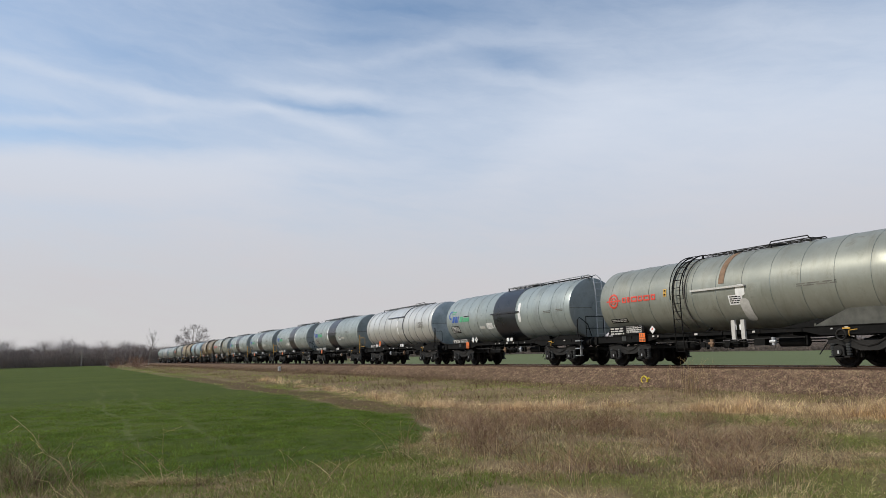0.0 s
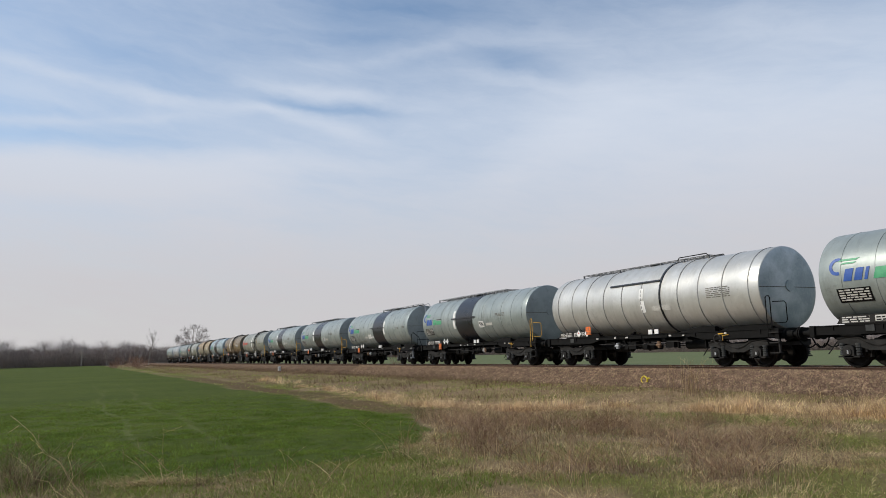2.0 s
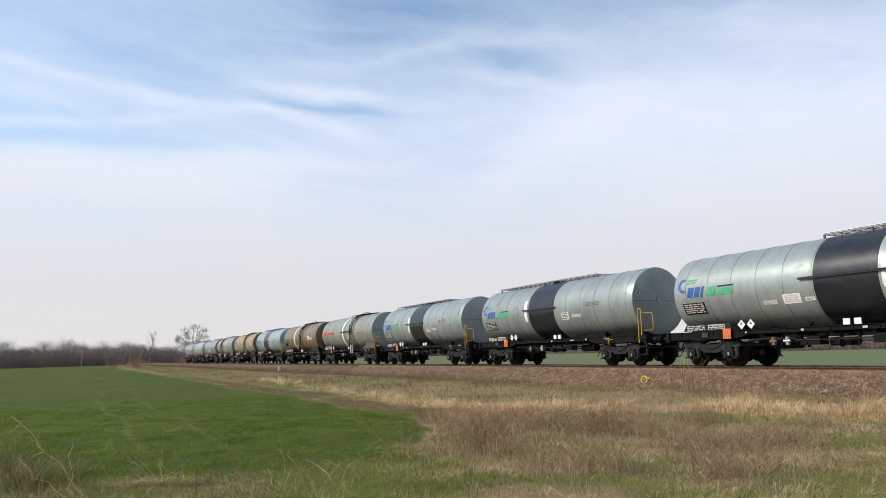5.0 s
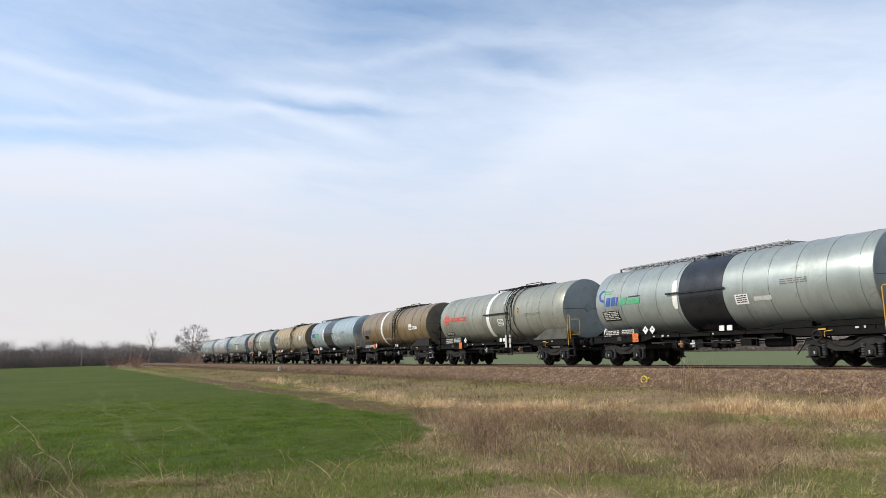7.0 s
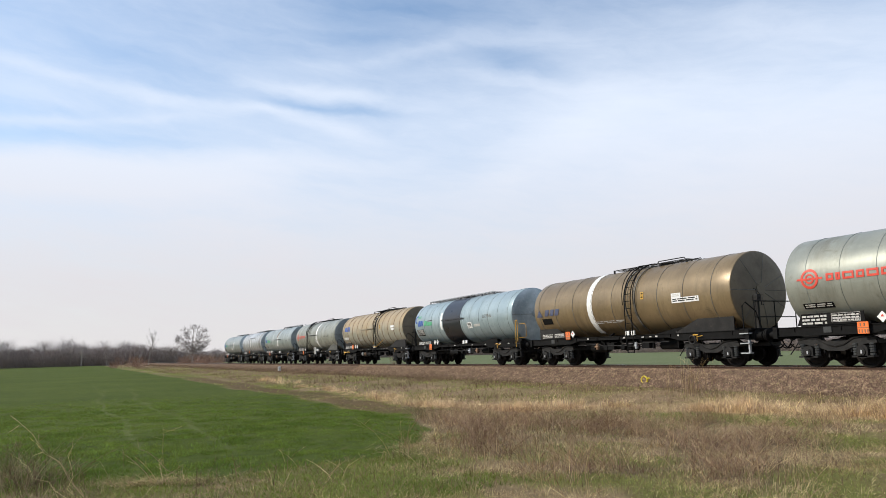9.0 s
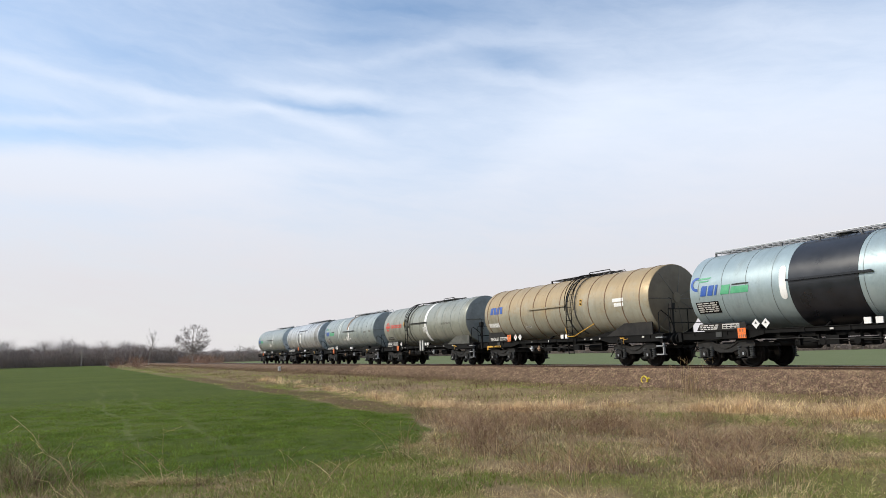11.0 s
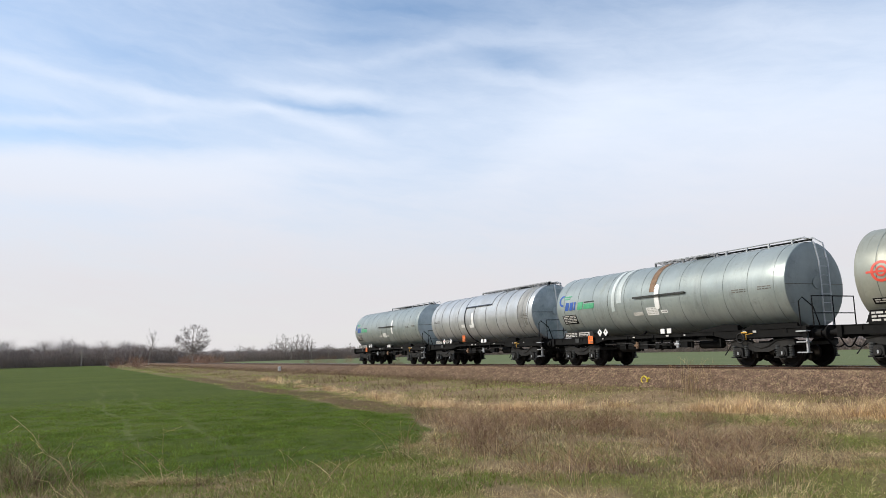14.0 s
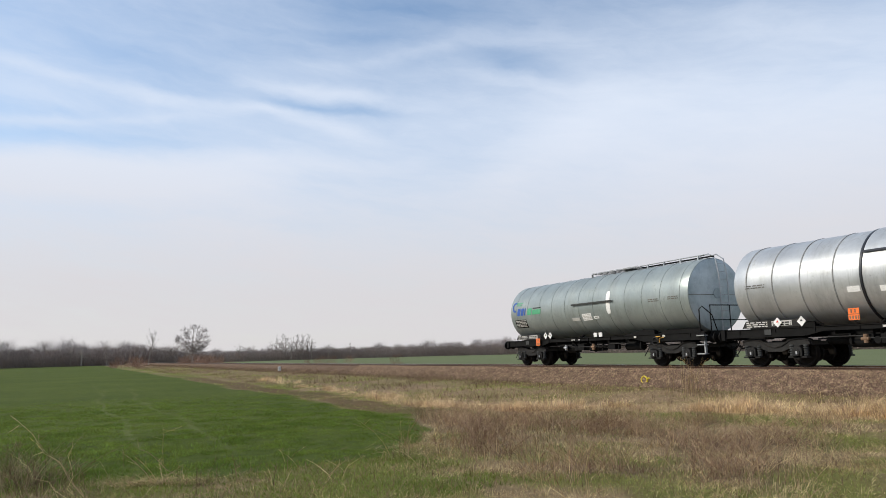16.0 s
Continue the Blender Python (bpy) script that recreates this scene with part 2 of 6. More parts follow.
M["black"] = surface("black_underframe_paint", (0.005, 0.005, 0.005), (0.010, 0.0098, 0.0095), 0.75, 0, 3, 40, 0.15, 0.004, ((0.024, 0.019, 0.015), 0.45), gloss=0.12)
M["frame_grey"] = surface("dusty_dark_grey_steel", (0.008, 0.0078, 0.0075), (0.022, 0.0205, 0.019), 0.65, 0.0, 2.5, 30, 0.12, 0.004, ((0.060, 0.045, 0.034), 0.5), gloss=0.25)
M["saddle_grey"] = surface("grey_saddle_paint", (0.032, 0.034, 0.034), (0.058, 0.060, 0.059), 0.65, 0.0, 2.5, 30, 0.1, gloss=0.2)
M["saddle_pale"] = surface("pale_grey_saddle_paint", (0.062, 0.063, 0.055), (0.105, 0.105, 0.092), 0.6, 0.0, 2.5, 30, 0.1, gloss=0.2)
M["steel"] = surface("galvanised_steel", (0.34, 0.35, 0.36), (0.46, 0.47, 0.48), 0.45, 0.5, 5, 40, 0.05)
M["wheel"] = surface("brown_black_wheel_steel", (0.008, 0.007, 0.006), (0.017, 0.014, 0.012), 0.75, 0.0, 6, 40, 0.1, gloss=0.12)
M["tread"] = surface("bright_wheel_tread", (0.30, 0.29, 0.28), (0.42, 0.41, 0.40), 0.3, 0.9, 6, 40, 0.03)
M["orange"] = surface("orange_hazard_plate", (0.75, 0.14, 0.02), (0.85, 0.19, 0.03), 0.45, 0, 4, 40, 0.02)
M["yellow"] = surface("yellow_paint", (0.50, 0.27, 0.03), (0.66, 0.38, 0.05), 0.5, 0, 5, 40, 0.05)
M["yellow_bright"] = surface("sun_bleached_yellow_paint", (0.55, 0.42, 0.03), (0.74, 0.58, 0.06), 0.5, 0, 5, 40, 0.05)
M["red"] = surface("red_lettering_paint", (0.55, 0.045, 0.025), (0.68, 0.07, 0.04), 0.45, 0, 5, 40, 0.02)
M["blue"] = surface("blue_lettering_paint", (0.020, 0.075, 0.30), (0.03, 0.10, 0.38), 0.45, 0, 5, 40, 0.02)
M["faded_blue"] = surface("faded_blue_lettering_paint", (0.055, 0.065, 0.12), (0.085, 0.095, 0.15), 0.5, 0, 5, 40, 0.02)
M["green"] = surface("green_lettering_paint", (0.055, 0.30, 0.15), (0.10, 0.38, 0.20), 0.45, 0, 5, 40, 0.02)
M["rail"] = surface("rusty_rail_steel", (0.060, 0.036, 0.025), (0.115, 0.070, 0.048), 0.75, 0.1, 4, 60, 0.15, gloss=0.2)
M["rail_top"] = surface("polished_rail_head", (0.28, 0.27, 0.26), (0.40, 0.39, 0.38), 0.3, 0.9, 8, 60, 0.02)
M["sleeper"] = surface("weathered_sleeper", (0.10, 0.085, 0.07), (0.20, 0.17, 0.14), 0.85, 0, 5, 40, 0.3)
M["ballast"] = surface("brown_ballast_stone", (0.095, 0.061, 0.040), (0.20, 0.132, 0.087), 0.9, 0, 7, 45, 0.9, 0.04, ((0.05, 0.035, 0.025), 0.7), gloss=0.2)
M["stones"] = surface("ballast_stone_grains", (0.145, 0.095, 0.062), (0.34, 0.228, 0.150), 0.9, 0, 4, 40, 0.2, 0.01, None, (1, 1, 1), 0.38, gloss=0.2)
M["blade_field"] = surface("winter_wheat_leaf", (0.100, 0.150, 0.024), (0.200, 0.262, 0.052), 0.7, 0, 0.9, 8, 0, 0.01, None, (1, 1, 1), 0.42, gloss=0.06, through=0.42)
M["blade_green"] = surface("verge_grass_leaf", (0.20, 0.215, 0.048), (0.37, 0.365, 0.115), 0.7, 0, 0.7, 8, 0, 0.01, None, (1, 1, 1), 0.45, gloss=0.12, through=0.42)
M["blade_straw"] = surface("dry_straw_grass", (0.52, 0.365, 0.205), (0.86, 0.645, 0.410), 0.8, 0, 0.8, 8, 0, 0.01, None, (1, 1, 1), 0.50, gloss=0.12, through=0.35)
M["blade_pale"] = surface("matted_dead_grass", (0.40, 0.290, 0.148), (0.74, 0.565, 0.335), 0.8, 0, 0.8, 8, 0, 0.01, None, (1, 1, 1), 0.45, gloss=0.12, through=0.35)
M["litter"] = surface("dark_dead_stalks", (0.13, 0.085, 0.050), (0.30, 0.200, 0.120), 0.85, 0, 0.8, 8, 0, 0.01, None, (1, 1, 1), 0.5, gloss=0.1, through=0.25)
M["litter_pale"] = surface("grey_brown_dead_stalks", (0.18, 0.125, 0.072), (0.46, 0.340, 0.215), 0.85, 0, 2.5, 8, 0, 0.01, None, (1, 1, 1), 0.6, gloss=0.1, through=0.2)
M["weed"] = surface("dead_weed_stem", (0.33, 0.215, 0.130), (0.66, 0.460, 0.300), 0.8, 0, 0.8, 8, 0, 0.01, None, (1, 1, 1), 0.45, gloss=0.1, through=0.2)
M["blade_brown"] = surface("brown_winter_grass", (0.160, 0.110, 0.070), (0.32, 0.226, 0.145), 0.85, 0, 0.3, 6, 0, 0.01, None, (1, 1, 1), 0.40, gloss=0.1, through=0.3)
M["bark"] = surface("grey_brown_bark", (0.20, 0.175, 0.15), (0.31, 0.275, 0.24), 0.85, 0, 3, 20, 0.2)
# twig colour lightened and greyed to carry the haze over far trees
M["twigs"] = surface("haze_paled_winter_twigs", (0.215, 0.185, 0.175), (0.35, 0.305, 0.29), 0.9, 0, 0.02, 0.3, 0, 0.01, None, (1, 1, 1), 0.25, gloss=0.1)
M["brambles"] = surface("dark_brown_undergrowth", (0.172, 0.140, 0.124), (0.268, 0.221, 0.198), 0.9, 0, 0.02, 0.3, 0, 0.01, None, (1, 1, 1), 0.25, gloss=0.05)
M["twigs_red"] = surface("reddish_bush_twigs", (0.20, 0.11, 0.075), (0.30, 0.175, 0.12), 0.9, 0, 0.1, 1, 0, 0.01, None, (1, 1, 1), 0.30)


def ground_material():
    m = bpy.data.materials.new("field_and_verge_ground")
    m.use_nodes = True
    n = Nodes(m.node_tree)
    co = n.add("ShaderNodeTexCoord").outputs["Object"]

    def attr(name):
        a = n.add("ShaderNodeAttribute")
        a.attribute_name = name
        return a.outputs["Fac"]

    big = n.noise(co, 0.12, 4, 0.6)
    mid = n.noise(co, 1.3, 5, 0.65)
    fine = n.noise(co, 22.0, 4, 0.7)
    rows = n.noise(n.join(n.math("MULTIPLY", n.xyz(co)[0], 0.25), n.math("MULTIPLY", n.xyz(co)[1], 3.0), 0.0), 1.0, 3, 0.5)
    crop = n.mix(n.ramp(n.math("ADD", n.math("MULTIPLY", big, 0.6), n.math("MULTIPLY", mid, 0.4)), 0.35, 0.65),
                 (0.050, 0.070, 0.012), (0.078, 0.101, 0.019))
    clump = n.noise(co, 5.5, 3, 0.65)
    crop = n.mix(n.math("MULTIPLY", n.ramp(clump, 0.5, 0.72), 0.65), crop, (0.115, 0.152, 0.020))
    crop = n.mix(n.math("MULTIPLY", n.ramp(clump, 0.48, 0.28), 0.32), crop, (0.036, 0.052, 0.008))
    crop = n.mix(n.math("MULTIPLY", n.ramp(rows, 0.5, 0.75), 0.3), crop, (0.092, 0.104, 0.022))
    crop = n.mix(n.math("MULTIPLY", n.ramp(fine, 0.52, 0.75), 0.35), crop, (0.052, 0.050, 0.014))
    # field beyond the track greyed and paled: distance haze put into its colour
    crop = n.mix(attr("crop_haze"), crop, n.mix(big, (0.110, 0.135, 0.062), (0.150, 0.170, 0.086)))
    fleck = n.noise(co, 9.0, 4, 0.7)
    litter = n.mix(n.ramp(mid, 0.36, 0.64), (0.175, 0.130, 0.070), (0.29, 0.215, 0.122))
    moss = n.mix(n.ramp(fleck, 0.35, 0.65), (0.105, 0.112, 0.028), (0.180, 0.185, 0.055))
    verge = n.mix(n.math("MULTIPLY", attr("green"), n.ramp(fleck, 0.25, 0.5, 0.55, 1.0)), litter, moss)
    verge = n.mix(n.math("MULTIPLY", n.ramp(fine, 0.48, 0.72), 0.55), verge, (0.055, 0.042, 0.026))
    # brown thicket floor; its dark flecks paint in the shadow between the stems
    verge = n.mix(n.math("MULTIPLY", attr("weeds"), 0.75), verge, n.mix(n.ramp(fleck, 0.40, 0.60), (0.080, 0.056, 0.036), (0.285, 0.200, 0.128)))
    straw = n.mix(n.ramp(fine, 0.35, 0.65), (0.25, 0.165, 0.09), (0.46, 0.33, 0.19))
    mud = n.mix(n.ramp(mid, 0.35, 0.65), (0.070, 0.046, 0.022), (0.145, 0.098, 0.050))
    col = n.mix(attr("crop"), verge, crop)
    col = n.mix(n.math("MULTIPLY", attr("straw"), n.ramp(mid, 0.25, 0.5, 0.5, 1.0)), col, straw)
    col = n.mix(n.math("MULTIPLY", attr("mud"), n.ramp(mid, 0.3, 0.55, 0.35, 1.0)), col, mud)
    col = n.mix(n.math("MULTIPLY", attr("tram"), n.ramp(mid, 0.25, 0.6, 0.1, 0.5)), col, (0.14, 0.155, 0.06))
    b = n.add("ShaderNodeBsdfPrincipled")
    n.put(b.inputs["Base Color"], col)
    b.inputs["Roughness"].default_value = 0.9
    b.inputs["Specular IOR Level"].default_value = 0.07
    bp = n.add("ShaderNodeBump")
    bp.inputs["Strength"].default_value = 0.8
    bp.inputs["Distance"].default_value = 0.06
    n.put(bp.inputs["Height"], n.math("ADD", n.math("MULTIPLY", fine, 0.6), mid))
    n.tree.links.new(bp.outputs[0], b.inputs["Normal"])
    out = n.add("ShaderNodeOutputMaterial")
    n.tree.links.new(b.outputs[0], out.inputs[0])
    return m


M["ground"] = ground_material()

# ---- mesh helpers ----


class Geo:
    """Gathers the faces of one mesh."""

    def __init__(self):
        self.v, self.f = [], []

    def box(self, x0, x1, y0, y1, z0, z1, bevel=0.0):
        if bevel:
            # chamfered along x
            b = min(bevel, (y1 - y0) / 2.1, (z1 - z0) / 2.1)
            ring = [(y0 + b, z0), (y1 - b, z0), (y1, z0 + b), (y1, z1 - b), (y1 - b, z1), (y0 + b, z1), (y0, z1 - b), (y0, z0 + b)]
            return self.extrude_x(ring, x0, x1)
        i = len(self.v)
        self.v += [(x, y, z) for x in (x0, x1) for y in (y0, y1) for z in (z0, z1)]
        for q in ((0, 1, 3, 2), (4, 6, 7, 5), (0, 4, 5, 1), (2, 3, 7, 6), (0, 2, 6, 4), (1, 5, 7, 3)):
            self.f.append(tuple(i + k for k in q))
        return self

    def extrude_x(self, ring, x0, x1):
        i, k = len(self.v), len(ring)
        self.v += [(x0, y, z) for y, z in ring] + [(x1, y, z) for y, z in ring]
        self.f += [(i + j, i + (j + 1) % k, i + k + (j + 1) % k, i + k + j) for j in range(k)]
        self.f += [tuple(i + j for j in range(k))[::-1], tuple(i + k + j for j in range(k))]
        return self

    def extrude_y(self, ring, y0, y1):
        i, k = len(self.v), len(ring)
        self.v += [(x, y0, z) for x, z in ring] + [(x, y1, z) for x, z in ring]
        self.f += [(i + j, i + k + j, i + k + (j + 1) % k, i + (j + 1) % k) for j in range(k)]
        self.f += [tuple(i + j for j in range(k)), tuple(i + k + j for j in range(k))[::-1]]
        return self

    def tube(self, pts, r, sides=6, r_end=None):
        pts = [Vector(q) for q in pts]
        i = len(self.v)
        side = None
        for j, q in enumerate(pts):
            way = (pts[min(j + 1, len(pts) - 1)] - pts[max(j - 1, 0)]).normalized()
            if side is None:
                side = way.orthogonal().normalized()
            else:
                side = (side - way * side.dot(way)).normalized()
            up = way.cross(side)
            rr = r if r_end is None else r + (r_end - r) * j / (len(pts) - 1)
            for s in range(sides):
                a = 2 * math.pi * s / sides
                self.v.append(tuple(q + side * (rr * math.cos(a)) + up * (rr * math.sin(a))))
        for j in range(len(pts) - 1):
            for s in range(sides):
                a, b = i + j * sides + s, i + j * sides + (s + 1) % sides
                self.f.append((a, b, b + sides, a + sides))
        self.f.append(tuple(i + s for s in range(sides))[::-1])
        self.f.append(tuple(i + (len(pts) - 1) * sides + s for s in range(sides)))
        return self

    def lathe_x(self, profile, sides=32, cy=0.0, cz=0.0, a0=0.0, a1=360.0):
        """profile: (x, r); turned round an axis along x. Angles from straight up, growing towards the camera's side."""
        i, k = len(self.v), len(profile)
        whole = abs(a1 - a0) > 359.9
        steps = sides if whole else sides + 1
        for s in range(steps):
            a = radians(a0 + (a1 - a0) * s / sides)
            self.v += [(x, cy - r * math.sin(a), cz + r * math.cos(a)) for x, r in profile]
        for s in range(sides):
            n = (s + 1) % steps
            for j in range(k - 1):
                q = (i + s * k + j, i + s * k + j + 1, i + n * k + j + 1, i + n * k + j)
                self.f.append(q)
        return self

    def lathe_y(self, profile, sides=28, cx=0.0, cz=0.0):
        i, k = len(self.v), len(profile)
        for s in range(sides):
            a = 2 * math.pi * s / sides
            self.v += [(cx + r * math.cos(a), y, cz + r * math.sin(a)) for y, r in profile]
        for s in range(sides):
            n = (s + 1) % sides
            for j in range(k - 1):
                self.f.append((i + s * k + j, i + s * k + j + 1, i + n * k + j + 1, i + n * k + j))
        return self

    def sheet(self, x0, x1, a0, a1, r, cz, shear=0.0, nx=4, na=4, thick=0.004, taper=False):
        """A thin plate on a tank's side, from angle a0 down to a1; shear slants it along x."""
        i = len(self.v)
        for rr in (r, r + thick):
            for s in range(na + 1):
                a = radians(a0 + (a1 - a0) * s / na)
                k = min(1.0, 0.45 + 6.0 * min(s / na, 1 - s / na)) if taper else 1.0
                for j in range(nx + 1):
                    self.v.append(((x0 + x1) / 2 + (x1 - x0) * k * (j / nx - 0.5) - shear * (s / na - 0.5), -rr * math.sin(a), cz + rr * math.cos(a)))
        m, w = (nx + 1) * (na + 1), nx + 1
        for s in range(na):
            for j in range(nx):
                a = i + s * w + j
                self.f.append((m + a, m + a + w, m + a + w + 1, m + a + 1))
        rim = [j for j in range(w)] + [s * w + nx for s in range(1, na + 1)] + [na * w + j for j in range(nx - 1, -1, -1)] + [s * w for s in range(na - 1, 0, -1)]
        for q, b in zip(rim, rim[1:] + rim[:1]):
            self.f.append((i + q, i + b, i + m + b, i + m + q))
        return self

    def mesh(self, name, material, sharp=35):
        me = bpy.data.meshes.new(name)
        me.from_pydata(self.v, [], self.f)
        bm = bmesh.new()
        bm.from_mesh(me)
        bmesh.ops.recalc_face_normals(bm, faces=bm.faces)
        bm.to_mesh(me)
        bm.free()
        me.polygons.foreach_set("use_smooth", [True] * len(me.polygons))
        me.set_sharp_from_angle(angle=radians(sharp))
        me.materials.append(material)
        return me


def part(name, geo, material, parent, label="", at=None):
    """Links a Geo, or a mesh that is already made, as one mesh object under a thing or a part."""
    ob = new(name, geo if isinstance(geo, bpy.types.Mesh) else geo.mesh(name, material))
    ob.parent = parent
    if at is not None:
        ob.matrix_basis = at
    if label:
        tagged(ob, label)
    return ob


def cloud_mesh(name, verts, size, material):
    """A mesh of many loose faces with the same number of corners, straight from an array."""
    verts = np.asarray(verts, dtype=np.float32).reshape(-1, 3)
    n = len(verts)
    me = bpy.data.meshes.new(name)
    me.vertices.add(n)
    me.vertices.foreach_set("co", verts.ravel())
    me.loops.add(n)
    me.loops.foreach_set("vertex_index", np.arange(n, dtype=np.int32))
    me.polygons.add(n // size)
    me.polygons.foreach_set("loop_start", np.arange(0, n, size, dtype=np.int32))
    me.update(calc_edges=True)
    me.materials.append(material)
    return me


# ---- ground ----


def field_edge(y):
    """x of the crop's edge towards the camera, at y."""
    return np.interp(y, [-60, -24, -21.3, -20.5, -19.7, -18.8, -17.6, -16.5, -15.4, -14.3, -13.4], [-11.0, -11.6, -12.5, -12.0, -11.6, -11.8, -12.0, -12.9, -14.2, -16.0, -19.5])


def smooth(a, lo, hi):
    t = np.clip((a - lo) / (hi - lo), 0, 1)
    return t * t * (3 - 2 * t)


def ragged(x, y):
    """How far the crop's edge strays, in metres."""
    return 1.5 * (mottle(x, y, 0.9, 90) - 0.5)


def speckle(x, y, size, seed):
    """Smooth random field over the land, 0 to 1, with patches about that many metres across."""
    px, py = np.asarray(x) / size + 17.3 * seed, np.asarray(y) / size - 9.7 * seed
    ix, iy = np.floor(px), np.floor(py)
    fx, fy = px - ix, py - iy
    fx, fy = fx * fx * (3 - 2 * fx), fy * fy * (3 - 2 * fy)

    def corner(a, b):
        h = np.sin(a * 127.1 + b * 311.7 + seed * 74.7) * 43758.5453
        return h - np.floor(h)

    low = corner(ix, iy) * (1 - fx) + corner(ix + 1, iy) * fx
    high = corner(ix, iy + 1) * (1 - fx) + corner(ix + 1, iy + 1) * fx
    return low * (1 - fy) + high * fy


def mottle(x, y, size, seed):
    return 0.55 * speckle(x, y, size, seed) + 0.30 * speckle(x, y, size * 0.43, seed + 1) + 0.15 * speckle(x, y, size * 0.17, seed + 2)


def straw_front(x):
    """y of the edge of the tall straw facing the field."""
    return np.interp(x, [-60, -39, -25, -21.7, -19.5, -18, -17, -15.5, -14, -12, -10.6, -5], [-9.6, -10.4, -11.3, -10.8, -10.0, -9.1, -8.2, -7.5, -7.1, -7.0, -6.3, -5.6])


THICKETS = ((-18.2, -12.6, 1.5, 1.0), (-15.2, -12.4, 1.7, 1.3), (-13.2, -14.6, 0.9, 1.0), (-11.9, -14.7, 0.9, 0.7), (-14.9, -10.3, 1.3, 0.9), (-12.6, -11.2, 1.2, 0.8), (-9.4, -15.4, 0.8, 0.6),
            (-10.2, -11.2, 0.8, 0.8), (-8.3, -12.8, 0.7, 0.8), (-7.4, -14.0, 0.5, 0.4), (-9.8, -9.9, 0.6, 0.5), (-10.3, -7.7, 0.6, 0.5), (-8.7, -14.6, 0.6, 0.4), (-13.6, -8.6, 0.9, 0.5))


def thicket(x, y):
    """How thickly the dead weeds stand, 0 to 1."""
    t = 0.0
    for cx, cy, rx, ry in THICKETS:
        t = t + np.exp(-((x - cx) / rx) ** 2 - ((y - cy) / ry) ** 2)
    return np.clip(t * np.clip(3.4 * mottle(x, y, 1.0, 5) - 0.75, 0.1, 1.5), 0, 1)


def lush(x, y):
    """How green the verge is, 0 to 1."""
    g = mottle(x, y, 2.4, 3)
    near = smooth(x, -11.5, -8.0) * 0.06
    back = 1 - 0.55 * smooth(y, straw_front(x) + 1.2, straw_front(x) + 2.2)
    tuft = np.exp(-((x + 27.3) / 1.6) ** 2 - ((y + 4.6) / 0.6) ** 2) + np.exp(-((x + 47.0) / 3.5) ** 2 - ((y + 5.0) / 0.9) ** 2)
    return np.maximum(np.clip((g + near - 0.43) / 0.14, 0, 1) * (1 - 0.75 * thicket(x, y)) * back, np.clip(tuft * 1.3, 0, 1))


def lumps(x, y):
    return (np.sin(x * 0.83 + 1.3 * np.sin(y * 0.47)) * np.sin(y * 0.91 + 0.7 * np.sin(x * 0.39)) * 0.5
            + np.sin(x * 2.3 + y * 1.1) * np.sin(y * 2.7 - x * 0.6) * 0.25 + np.sin(x * 5.1 - y * 3.3) * np.sin(y * 5.9 + x * 1.7) * 0.12)


def ground_z(x, y):
    z = np.interp(y, [-60, -15, -12.5, -11.0, -8.5, -6.0, -4.2, -3.2, 3.2, 4.5, 8, 14], [-1.0, -1.0, -1.03, -1.10, -1.02, -0.90, -0.74, -0.70, -0.78, -0.85, -1.0, -1.0])
    rough = smooth(y, -14.5, -12.5) * (1 - smooth(y, -4.5, -3.4)) + 0.8 * smooth(x, field_edge(y) - 0.5, field_edge(y) + 1.0) * (1 - smooth(y, -14.5, -12.5))
    near = 1 - smooth(np.abs(x), 60, 120)
    return z + lumps(x, y) * 0.09 * np.clip(rough, 0, 1) * near


